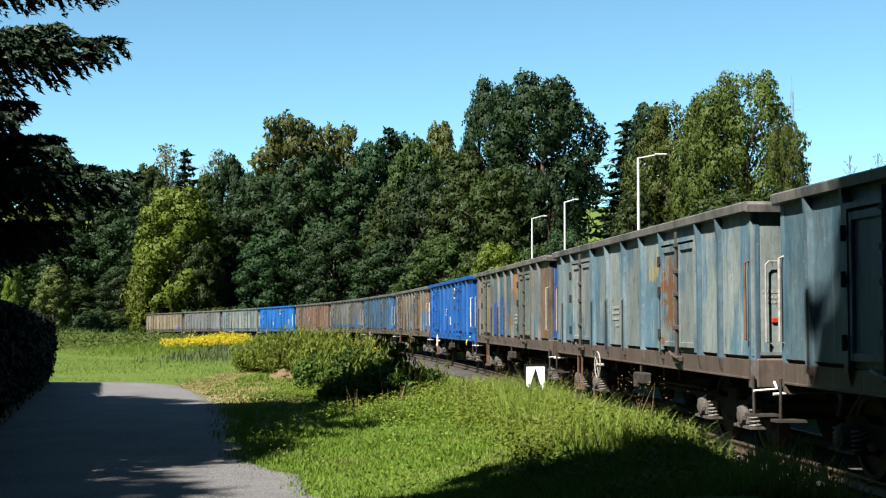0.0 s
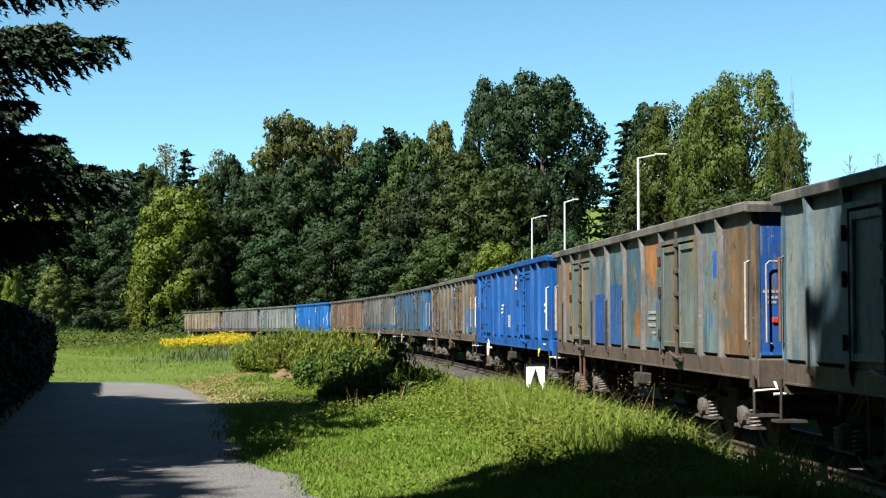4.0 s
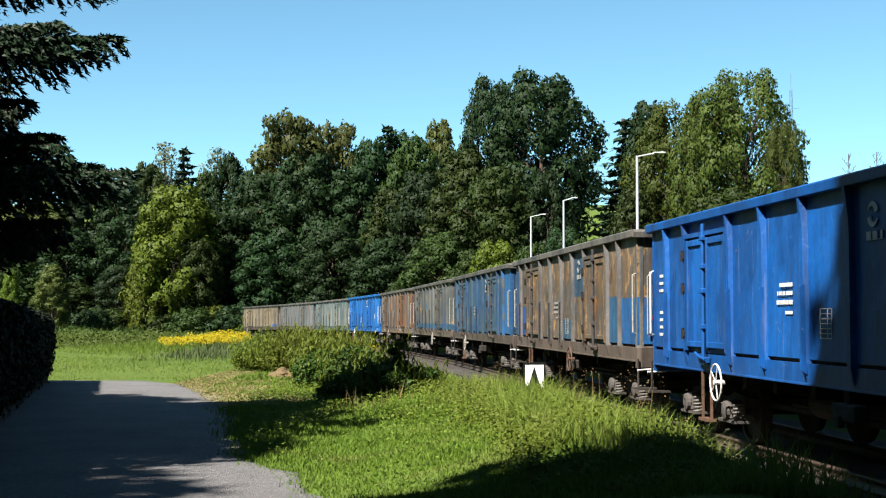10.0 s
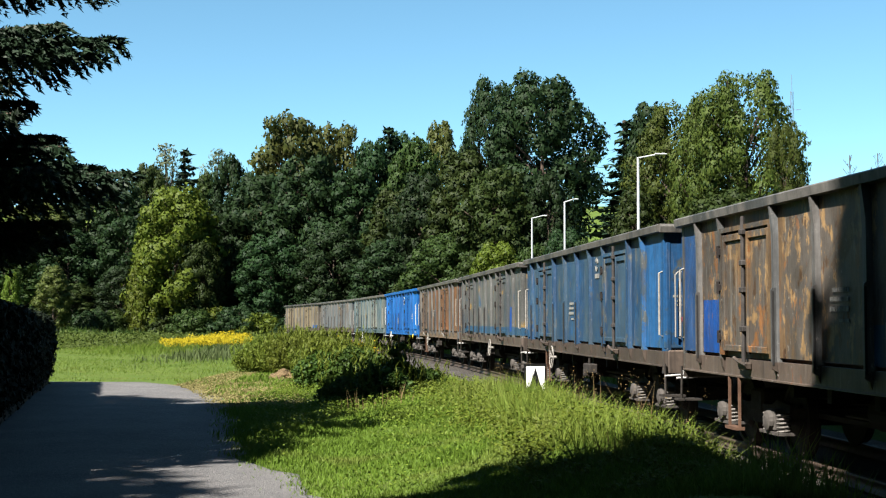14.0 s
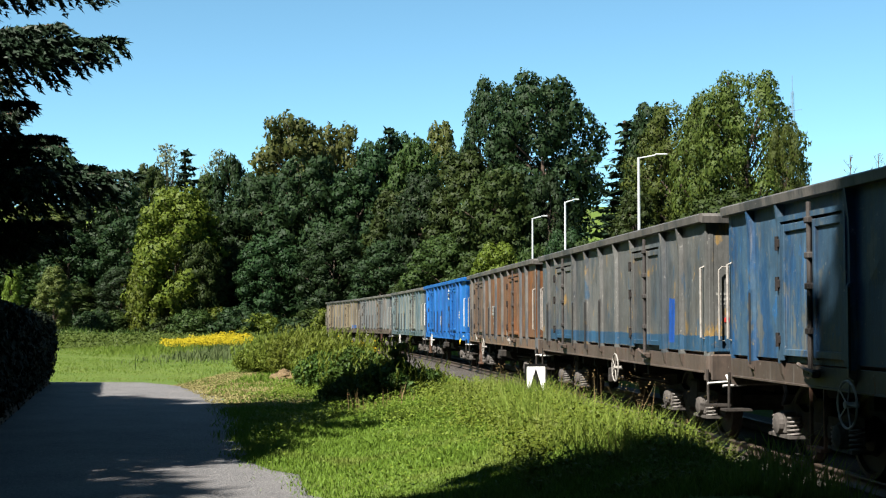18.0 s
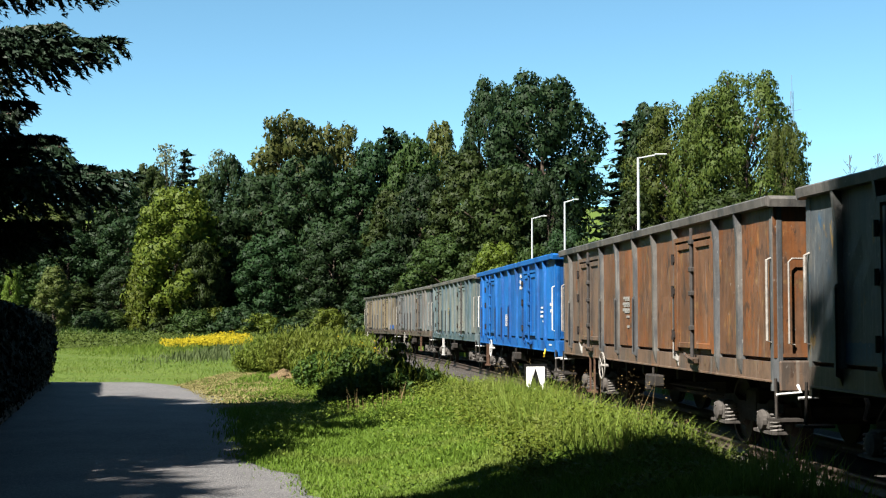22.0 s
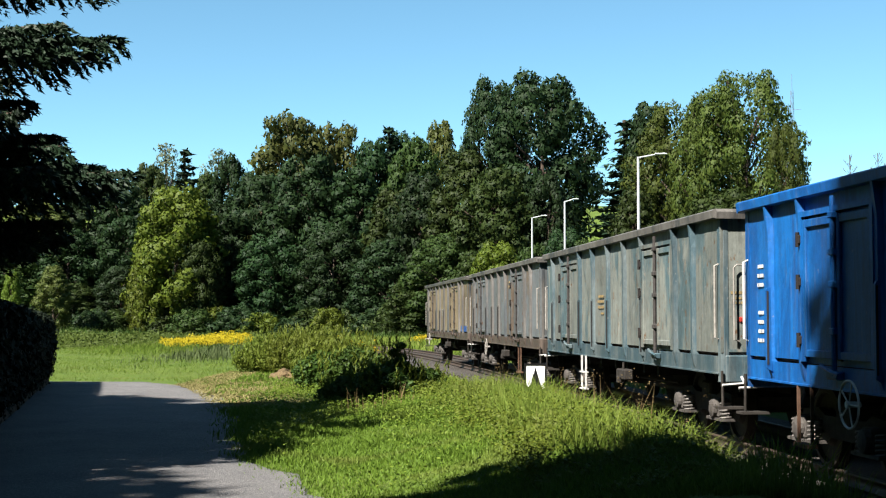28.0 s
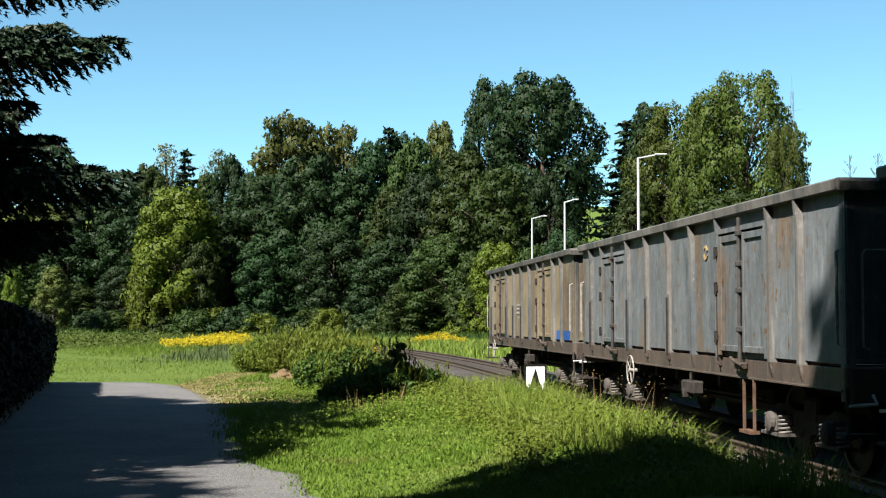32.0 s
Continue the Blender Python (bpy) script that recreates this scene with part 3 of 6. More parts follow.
    for sx in (1, -1):
        bm = bmesh.new()
        prof = [(-0.075, 0.20), (-0.075, 0.40), (-0.07, 0.485), (-0.04, 0.487), (-0.03, 0.462), (0.06, 0.455), (0.062, 0.40), (0.02, 0.38), (0.01, 0.22), (0.07, 0.17), (0.07, 0.08)]
        disc(bm, [(sx * a, r) for a, r in prof], 28, 'x', sx * 0.755)
        shared(f"wheel_{sx}", bm)
    # hand wheel of the brake
    bm = bmesh.new()
    tube(bm, [(0, 0.235 * math.cos(a), 0.235 * math.sin(a)) for a in np.linspace(0, 2 * math.pi, 25)[:-1]], 0.013, 6, True)
    for a in np.linspace(0, 2 * math.pi, 6)[:-1]:
        tube(bm, [(0, 0, 0), (0, 0.235 * math.cos(a), 0.235 * math.sin(a))], 0.008, 5)
    disc(bm, [(-0.12, 0.03), (0.03, 0.035)], 10, 'x')
    shared("hand_brake", bm)
    # step frame under a door
    bm = bmesh.new()
    for y in (-0.19, 0.19):
        box(bm, -0.016, 0.016, y - 0.014, y + 0.014, -0.62, 0.03)
    box(bm, -0.06, 0.06, -0.21, 0.21, -0.64, -0.60)
    shared("stirrup", bm)
    bm = bmesh.new()
    for y in (-0.19, 0.19):
        box(bm, -0.016, 0.016, y - 0.014, y + 0.014, -0.62, 0.03)
    for z in (-0.62, -0.30):
        box(bm, -0.05, 0.05, -0.20, 0.20, z, z + 0.025)
    shared("ladder", bm)


build_meshes()
WHEELSETS = []
WAGONS = []


def wagon(index, body, dark, grab, label, brake=-2.5, stirrups=(3.5,), panels=None, ladder=None, ribs=None):
    """One high-sided open goods wagon; panels: paint of single side sheets."""
    w = new("open_wagon")
    tagged(w, label, "goods wagon", group="wagons of the train")
    panels = panels or {}
    ribs = ribs or body
    for tag in "rl":
        for i in range(10):
            if f"panel_{tag}{i}" in MESH:
                part("panel", MESH[f"panel_{tag}{i}"], panels.get(i, body), w)
        for j in range(len(RIBS)):
            part("rib", MESH[f"rib_{tag}{j}"], ribs, w)
            if j not in (0, 1, 3, 7):
                o = part("rib_stiffener", MESH[f"stub_{tag}{j}"], ribs, w)
                if index != 8:
                    part("slot", MESH[f"slot_{tag}{j}"], M["hose_and_shade"], o)
        part("sole_bar", MESH["sole_" + tag], dark, w, "rusty brown sole bar")
        part("rim", MESH["rim_" + tag], body if index in (3, 8) else RIM_GREY, w)
        for d in range(2):
            o = part("door", MESH[f"door_{tag}{d}"], panels.get("d%d" % d, body), w)
            part("door_sheet", MESH[f"back_{tag}{d}"], panels.get("d%d" % d, body), o)
            for l in range(2):
                part("door_leaf", MESH[f"leaf_{tag}{d}{l}"], panels.get("d%d" % d, body), o)
            part("lock_bar", MESH[f"lock_{tag}{d}"], body if index in (3, 8) else M["lock"], o)
            # black strips in place of the shade at hinge post and lock bar
            part("door_gap", MESH[f"gap_{tag}{d}"], M["hose_and_shade"], o)
            part("door_seam", MESH[f"seam_{tag}{d}"], M["hose_and_shade"], o)
            part("latch", MESH[f"latch_{tag}{d}"], dark, o)
            for h in range(3):
                part("hinge", MESH[f"hinge_{tag}{d}{h}"], M["black_steel"], o)
        for e in (1, -1):
            part("climbing_rail", MESH[f"grab_{tag}{e}"], M["white"] if index in (3, 8) else grab, w)
            part("step", MESH[f"step_{tag}{e}"], M["bogie"], w)
    for e in (1, -1):
        o = part("end_wall", MESH[f"end_{e}"], panels.get("end", body), w)
        part("cross_rail", MESH[f"endbar_{e}"], panels.get("end", body), o)
        part("grab_rail", MESH[f"endgrab_{e}"], M["rail_white"], o)
        part("end_rim", MESH[f"endrim_{e}"], body if index in (3, 8) else RIM_GREY, w)
        o = part("buffer_beam", MESH[f"beam_{e}"], dark, w)
        part("brake_hose", MESH[f"hose_{e}"], M["hose_and_shade"], o)
        part("shunter_rail", MESH[f"shunt_{e}"], M["white"], o)
        for sx in (1, -1):
            part("corner_post", MESH[f"post_{e}{sx}"], ribs, w)
            part("buffer", MESH[f"buffer_{e}{sx}"], M["black_steel"], w)
    part("floor", MESH["floor"], M["rusty"], w)
    part("underframe", MESH["underframe"], M["black_steel"], w)
    part("brake_gear", MESH["brake_gear"], M["black_steel"], w)
    part("brake_valve", MESH["brake_valve"], M["bogie"], w)
    for e in (1, -1):
        bo = part("bogie", MESH["bolster"], M["bogie"], w)
        bo.location.y = 4.5 * e
        for sx in (1, -1):
            part("side_frame", MESH[f"frame_{sx}"], M["bogie"], bo)
            for y in (-0.9, 0.9):
                part("axle_box", MESH[f"axlebox_{sx}"], M["axlebox"], bo).location.y = y
            for y in (-1.14, -0.66, 0.66, 1.14):
                part("spring", MESH[f"spring_{sx}"], M["spring"], bo).location.y = y
        for y in (-0.9, 0.9):
            ax = part("axle", MESH["axle"], M["wheel"], w)
            ax.location = (0, 4.5 * e + y, 0.46)
            for sx in (1, -1):
                part("wheel", MESH[f"wheel_{sx}"], M["wheel"], ax)
            WHEELSETS.append((ax, 4.5 * e + y))
    if brake is not None:
        o = part("brake_wheel", MESH["hand_brake"], M["white"] if index in (3, 8) else M["rusty"] if index == 7 else M["rail_white"], w, "round spoked hand brake wheel")
        o.location = (PX + 0.08, brake, 0.86)
    for y in stirrups:
        o = part("door_step", MESH["stirrup"], M["rusty"], w)
        o.location = (PX - 0.02, y, SILL - 0.02)
    if ladder is not None:
        o = part("ladder", MESH["ladder"], M["white"], w)
        o.location = (PX + 0.02, ladder, SILL - 0.02)
    WAGONS.append((w, index))
    return w


def bars(w, rows, x=None, y=None, mat="white", name="lettering"):
    """Plain short bars that stand for small writing, one part a row. rows: (start, height, length, size) on the side (x given) or the end (y given)."""
    for a, z, n, h in rows:
        rng = random.Random(int(abs(a) * 100 + z * 1000))
        low, u, top = z + 0.08 * h, 0.0, []
        while u < n - 0.3 * h:
            g = min(rng.choice((0.5, 0.55, 0.6, 1.2)) * h, n - u)
            top += [(u, low), (u, z + h), (u + g, z + h), (u + g, low)]
            u += g + rng.choice((0.4, 0.45, 0.5, 0.9)) * h
        outline = [(0.0, z)] + top[1:-1] + [(top[-1][0], z)]
        flat = x if x is not None else y
        bm = prism(bmesh.new(), [(a - p, q) for p, q in outline], 'x' if x is not None else 'y', flat - 0.003, flat + 0.004)
        part(name, bm, M[mat], w, "white stencilled marking")


FLAKE = (0.045, 0.026, 0.016)
BLUE = (0.0004, 0.045, 0.178)
DARK_RUST = paint("rusted sole bar", (0.052, 0.040, 0.032), (0.074, 0.054, 0.041), 0.5, 0.35, 31, (0.075, 0.036, 0.018), grime=0.6)
GREY_RIB = paint("grey rib paint", (0.052, 0.055, 0.055), (0.078, 0.075, 0.070), 0.4, 0.2, 32, (0.06, 0.032, 0.016), blotch=0.7)
P11 = paint("dark teal paint", (0.036, 0.078, 0.105), (0.055, 0.095, 0.112), 0.4, 0.10, 11)
P10 = paint("pale teal paint", (0.055, 0.105, 0.135), (0.108, 0.130, 0.124), 0.42, 0.15, 10, (0.10, 0.042, 0.016), mottle=[((0.095, 0.115, 0.110), 3.0, 0.60, 3), ((0.080, 0.040, 0.018), 9.0, 0.615, 5)], patches=[(2.55, 3.15, 1.60, 2.45, (0.115, 0.052, 0.020), 1.0), (1.5, 2.1, 2.30, 2.65, (0.170, 0.145, 0.075), 0.9)], blotch=0.6)
P10r = paint("teal rib paint", (0.042, 0.082, 0.106), (0.068, 0.10, 0.112), 0.35, 0.15, 40, (0.08, 0.04, 0.02), blotch=0.7)
RIM_GREY = paint("dusty grey rim paint", (0.044, 0.046, 0.045), (0.076, 0.072, 0.065), 0.5, 0.2, 44, (0.06, 0.035, 0.018), blotch=0.8)
P9 = paint("patched teal paint", (0.030, 0.074, 0.098), (0.060, 0.088, 0.090), 0.45, 0.22, 9, (0.105, 0.042, 0.013), mottle=[((0.095, 0.070, 0.042), 2.2, 0.55, 3), ((0.016, 0.072, 0.135), 3.0, 0.56, 9), ((0.110, 0.150, 0.155), 6.0, 0.60, 5), ((0.160, 0.075, 0.024), 4.0, 0.63, 11), (FLAKE, 7.0, 0.60, 7)],
           patches=[(-2.6, -1.45, 1.2, 2.15, (0.005, 0.040, 0.165)), (-1.35, -0.15, 1.2, 2.3, (0.010, 0.050, 0.150)), (0.45, 0.9, 1.45, 1.85, (0.17, 0.075, 0.022), 0.5), (1.3, 2.1, 2.25, 2.95, (0.19, 0.082, 0.022), 0.9), (4.9, 6.6, 2.25, 2.6, (0.005, 0.05, 0.19))], blotch=0.8)
P9d = paint("khaki worn door paint", (0.105, 0.088, 0.048), (0.060, 0.075, 0.068), 0.4, 0.25, 39, (0.085, 0.038, 0.016), mottle=[((0.045, 0.066, 0.070), 3.0, 0.58, 3), (FLAKE, 8.0, 0.62, 5)], blotch=0.8)
P9b = paint("ochre rust paint", (0.115, 0.072, 0.034), (0.045, 0.062, 0.066), 0.40, 0.4, 19, (0.130, 0.052, 0.014), mottle=[((0.17, 0.105, 0.045), 4.0, 0.57, 3), (FLAKE, 7.0, 0.60, 5)], blotch=0.9)
P9e = paint("blue end paint", (0.034, 0.085, 0.125), (0.005, 0.048, 0.19), 0.5, 0.5, 29, (0.05, 0.033, 0.022), blotch=0.8)
P8 = paint("bright blue paint", BLUE, (0.0008, 0.058, 0.222), 0.4, 0.05, 8, grime=0.30, bleach=0.16, blotch=0.45, foot=False)
P7 = paint("brown weathered paint", (0.104, 0.066, 0.033), (0.052, 0.045, 0.037), 0.44, 0.34, 7, (0.088, 0.040, 0.015), mottle=[((0.165, 0.105, 0.047), 5.0, 0.54, 3), ((0.135, 0.060, 0.020), 2.6, 0.57, 5), ((0.042, 0.024, 0.012), 5.5, 0.58, 7)], patches=[(4.4, 6.7, 1.1, 2.02, (0.006, 0.055, 0.155)), (4.4, 5.3, 1.1, 2.06, (0.010, 0.054, 0.115)), (1.2, 2.35, 2.1, 3.1, (0.016, 0.045, 0.08)), (-0.1, 1.1, 1.2, 1.65, (0.014, 0.056, 0.095)), (-5.5, -4.65, 1.2, 1.95, (0.0035, 0.042, 0.18)), (-6.6, -5.6, 1.2, 3.1, (0.012, 0.045, 0.125))], blotch=1.0, rust_scale=4.0)
P6 = paint("faded blue paint", (0.011, 0.044, 0.098), (0.022, 0.050, 0.080), 0.42, 0.2, 6, (0.085, 0.075, 0.05), mottle=[((0.055, 0.066, 0.068), 3.0, 0.55, 3), ((0.10, 0.092, 0.062), 8.0, 0.645, 5), ((0.010, 0.058, 0.140), 2.4, 0.58, 9)], patches=[(5.35, 6.7, 1.2, 3.15, (0.008, 0.056, 0.145), 1.2)], grime=0.45, blotch=0.6)
P5 = paint("grey weathered paint", (0.044, 0.053, 0.058), (0.062, 0.064, 0.060), 0.45, 0.20, 5, (0.095, 0.052, 0.016), mottle=[((0.150, 0.100, 0.036), 3.2, 0.60, 3), ((0.18, 0.18, 0.16), 16.0, 0.645, 5), ((0.024, 0.050, 0.078), 2.2, 0.60, 8)], patches=[(-5.5, 6.6, 1.26, 1.47, (0.012, 0.045, 0.085)), (4.55, 4.85, 1.35, 2.0, (0.0035, 0.042, 0.20))], grime=0.45, blotch=0.8)
P4 = paint("rust orange paint", (0.150, 0.056, 0.017), (0.088, 0.044, 0.022), 0.5, 0.42, 4, (0.10, 0.044, 0.012), mottle=[((0.13, 0.075, 0.030), 4.5, 0.58, 3), (FLAKE, 5.5, 0.57, 5)], blotch=0.9, foot=False)
P4g = paint("brown grey paint", (0.060, 0.047, 0.037), (0.080, 0.052, 0.034), 0.4, 0.4, 14, (0.07, 0.033, 0.014), mottle=[((0.10, 0.072, 0.042), 4.0, 0.60, 3), (FLAKE, 5.5, 0.58, 5)], blotch=0.8, foot=False)
P4r = paint("grey rib paint with peeling white", (0.056, 0.060, 0.062), (0.082, 0.078, 0.070), 0.4, 0.25, 34, (0.06, 0.032, 0.016), patches=[(2.28, 2.52, 0.9, 1.55, (0.36, 0.35, 0.32), 0.6), (-4.78, -4.45, 0.9, 1.40, (0.34, 0.33, 0.30), 0.6)], blotch=0.7, foot=False)
P3 = paint("clear blue paint", (0.001, 0.058, 0.210), (0.002, 0.074, 0.245), 0.4, 0.06, 3, grime=0.28, bleach=0.20, blotch=0.45, foot=False)
P2 = paint("pale sea green paint", (0.060, 0.096, 0.104), (0.112, 0.122, 0.108), 0.50, 0.22, 2, (0.09, 0.038, 0.014), mottle=[((0.060, 0.078, 0.078), 3.5, 0.60, 3), ((0.085, 0.045, 0.020), 9.0, 0.60, 5), ((0.15, 0.15, 0.13), 7.0, 0.60, 9)], blotch=0.7, foot=False)
P2r = paint("sea green rib paint", (0.042, 0.075, 0.089), (0.070, 0.092, 0.096), 0.4, 0.2, 42, (0.07, 0.035, 0.018), blotch=0.7, foot=False)
P1 = paint("beige weathered paint", (0.120, 0.092, 0.066), (0.082, 0.092, 0.095), 0.55, 0.22, 1, (0.10, 0.052, 0.02), mottle=[((0.060, 0.070, 0.074), 3.0, 0.58, 3), ((0.075, 0.040, 0.020), 7.0, 0.595, 5)], blotch=0.7)
P1r = paint("grey blue rib paint", (0.054, 0.062, 0.066), (0.080, 0.076, 0.069), 0.4, 0.22, 41, (0.07, 0.038, 0.018), blotch=0.7)
P0 = paint("brown grey sheet paint", (0.100, 0.076, 0.048), (0.122, 0.098, 0.060), 0.5, 0.3, 20, (0.09, 0.045, 0.015), patches=[(4.6, 6.1, 1.0, 1.45, (0.004, 0.05, 0.2))], blotch=0.8)

wagon(11, P11, DARK_RUST, M["rail_white"], "dark teal steel open goods wagon with worn paint")
wagon(10, P10, DARK_RUST, M["rusty"], "pale teal steel open goods wagon with rust stains", brake=-1.9, ribs=P10r, stirrups=(-4.0,))
wagon(9, P9, DARK_RUST, M["rail_white"], "patchy rusted teal and blue open goods wagon", panels={0: P9b, "end": P9e, 9: P9b, 8: P9b, "d0": P9d, "d1": P9d}, ribs=GREY_RIB, brake=None, stirrups=(-3.8,))
wagon(8, P8, P8, M["rail_white"], "bright blue steel open goods wagon in fresh paint", brake=-3.0, stirrups=(-3.7,))
wagon(7, P7, DARK_RUST, M["rail_white"], "brown rusted open goods wagon with blue patches", ribs=GREY_RIB, brake=1.2, stirrups=(-4.2,))
wagon(6, P6, DARK_RUST, M["rail_white"], "faded blue and grey steel open goods wagon", brake=-2.6, stirrups=(-3.6,))
wagon(5, P5, DARK_RUST, M["rail_white"], "dark grey weathered open goods wagon with blue traces", brake=1.4, stirrups=())
wagon(4, P4g, P4g, M["rail_white"], "rust brown open goods wagon with orange sheets", panels={0: P4, 1: P4, 3: P4, 4: P4, 5: P4, 6: P4, "d0": P4, "end": P4}, ribs=P4r, brake=-2.3, stirrups=(-3.6,))
wagon(3, P3, P3, M["rail_white"], "clear blue steel open goods wagon with white rails", brake=-3.2, stirrups=(-4.6,))
wagon(2, P2, P2r, M["rail_white"], "pale sea green open goods wagon with rust specks", ribs=P2r, brake=None, ladder=-2.2, stirrups=())
wagon(1, P1, DARK_RUST, M["rail_white"], "beige and grey weathered open goods wagon", ribs=P1r, brake=-2.2)
wagon(0, P0, DARK_RUST, M["rail_white"], "brown grey open goods wagon closing the train", ribs=P1r, brake=-4.6, stirrups=())

# markings: a round emblem, rows of small writing and a framed table
def emblem(w, y, z, r, mat="white"):
    bm = bmesh.new()
    for a0 in (0.3, 0.3 + math.pi):
        inner, outer = [], []
        for k in range(9):
            a = a0 + k * 0.30
            outer.append((PN + 0.008, y + r * math.cos(a), z + r * math.sin(a)))
            q = r * (0.35 + 0.06 * k)
            inner.append((PN + 0.008, y + q * math.cos(a), z + q * math.sin(a)))
        vs = [bm.verts.new(p) for p in outer + inner[::-1]]
        f = bm.faces.new(vs)
        ex = bmesh.ops.extrude_face_region(bm, geom=[f])
        bmesh.ops.translate(bm, verts=[v for v in ex["geom"] if isinstance(v, bmesh.types.BMVert)], vec=(-0.012, 0, 0))
    bmesh.ops.recalc_face_normals(bm, faces=bm.faces[:])
    part("emblem", bm, M[mat], w, "round white painted emblem")


def markings(w, emb=None, block=None, table=None, end=None, rear=True, mat="white"):
    if emb:
        emblem(w, emb, 2.70, 0.125, mat)
        bars(w, [(emb + 0.22, 2.45, 0.44, 0.085)], x=PN + 0.002, mat=mat, name="name_bar")
    if block:
        y, z = block
        bars(w, [(y + 0.24, z + 0.33, 0.42, 0.045), (y + 0.24, z + 0.235, 0.5, 0.045), (y + 0.24, z + 0.13, 0.5, 0.05), (y + 0.24, z + 0.02, 0.24, 0.035)], x=PN + 0.002, mat=mat)
    if table:
        y, z = table
        bm = bmesh.new()
        for q in ((y - 0.16, y - 0.152, z, z + 0.32), (y + 0.152, y + 0.16, z, z + 0.32), (y - 0.16, y + 0.16, z, z + 0.008), (y - 0.16, y + 0.16, z + 0.312, z + 0.32), (y + 0.04, y + 0.046, z, z + 0.32)):
            box(bm, PN - 0.002, PN + 0.006, *q)
        for k in range(5):
            box(bm, PN - 0.002, PN + 0.006, y - 0.152, y + 0.152, z + 0.05 + 0.052 * k, z + 0.060 + 0.052 * k)
        part("load_table", bm, M[mat], w, "white framed load table")
    if end:
        bars(w, [(PX - 0.16, 2.02, 0.52, 0.035), (PX - 0.22, 1.95, 0.36, 0.03), (PX - 0.22, 1.89, 0.34, 0.03)], y=END - 0.018, mat=mat)
        bm = bmesh.new()
        box(bm, PX - 0.35, PX - 0.27, END - 0.03, END + 0.005, 1.65, 1.72, 0.01)
        part("reflector", bm, M["red"], w)
    if rear:
        bars(w, [(-5.88, 1.42 + 0.11 * k, 0.20, 0.042) for k in range(9) if k not in (4, 5)], x=PN + 0.002, mat=mat)
    if mat != "white" or not table:
        return
    bm = bmesh.new()
    tube(bm, [(PX + 0.03, 5.55, SILL + 0.05), (PX + 0.06, 5.55, SILL - 0.06), (PX + 0.05, 5.50, SILL - 0.13)], 0.02, 7)
    part("pull_handle", bm, M["yellow"], w, "yellow pull handle")


def corner_note(w, mat="white"):
    """Two short rows of small writing beside the corner."""
    bars(w, [(6.02, 1.98, 0.16, 0.07), (6.02, 1.84, 0.10, 0.07), (6.05, 1.20 - 0.10, 0.3, 0.035)], x=PN + 0.008, mat=mat)


BY = {index: w for w, index in WAGONS}
M["faint"] = plain("faded pale lettering", (0.17, 0.17, 0.155), 0.7, 0.0, 0.3, 14)
M["ochre"] = plain("faded ochre lettering", (0.19, 0.14, 0.065), 0.7, 0.0, 0.3, 14)
markings(BY[11], 1.65, (-0.85, 1.6), (0.45, 1.45), True, False, mat="faint")
markings(BY[10], None, (-0.85, 1.55), None, True, False, mat="faint")
markings(BY[9], None, (1.65, 1.45), None, True, False, mat="faint")
markings(BY[8], 1.65, (-0.75, 1.72), (0.45, 1.48), True)
corner_note(BY[8])
corner_note(BY[3])
markings(BY[7], 1.65, (-0.85, 1.65), (0.4, 1.35), True, False, mat="faint")
markings(BY[6], 1.65, (-0.85, 1.65), None, True, False, mat="faint")
markings(BY[5], None, None, None, True, False, mat="faint")
markings(BY[4], None, (-0.85, 1.7), None, None, False, mat="faint")
bars(BY[4], [(-0.6, 2.0, 0.3, 0.05), (-0.6, 1.9, 0.4, 0.05), (-0.6, 1.8, 0.36, 0.05), (-0.6, 1.55, 0.2, 0.04)], x=PN + 0.002, mat="faint")
markings(BY[3], 1.65, (4.85, 1.6), (-0.85, 1.5), True, mat="white")
markings(BY[2], None, (-0.85, 1.75), None, True, False, mat="ochre")
emblem(BY[1], 1.72, 2.6, 0.10, "ochre")
markings(BY[0], None, (-0.85, 1.7), None, None, False, mat="faint")

# ---- fixed things by the track ----
def put(name, bm, mat, label, category, m=None, group="", kind=""):
    me = bpy.data.meshes.new(name)
    bm.to_mesh(me)
    bm.free()
    me.materials.append(mat)
    ob = new(name, me)
    if m is not None:
        ob.matrix_world = m
    return tagged(ob, label, category, group, kind)


# white signal board with a black angle, on a short post
sg = new("track_sign")
tagged(sg, "small white track sign with a black upturned wedge", "sign")
bm = bmesh.new()
box(bm, -0.19, 0.19, -0.012, 0.012, 0.52, 1.06, 0.004)
part("board", bm, M["sign_white"], sg)
bm = bmesh.new()
prism(bm, [(-0.2, 0.505), (-0.2, 1.07), (0.2, 1.07), (0.2, 0.505), (0.165, 0.505), (0.165, 1.032), (-0.165, 1.032), (-0.165, 0.505)], 'y', -0.019, -0.013)
part("border", bm, M["sign_black"], sg)
bm = bmesh.new()
prism(bm, [(0.0, 1.0), (0.145, 0.515), (0.062, 0.515), (0.0, 0.72), (-0.062, 0.515), (-0.145, 0.515)], 'y', -0.020, -0.013)
bmesh.ops.recalc_face_normals(bm, faces=bm.faces[:])
part("wedge", bm, M["sign_black"], sg)
bm = bmesh.new()
tube(bm, [(0, 0.03, -0.3), (0, 0.03, 1.0)], 0.024, 8)
part("post", bm, M["grey_steel"], sg)
sg.matrix_world = pose(1.63, 24.0, -0.135, 0, 0, 4)


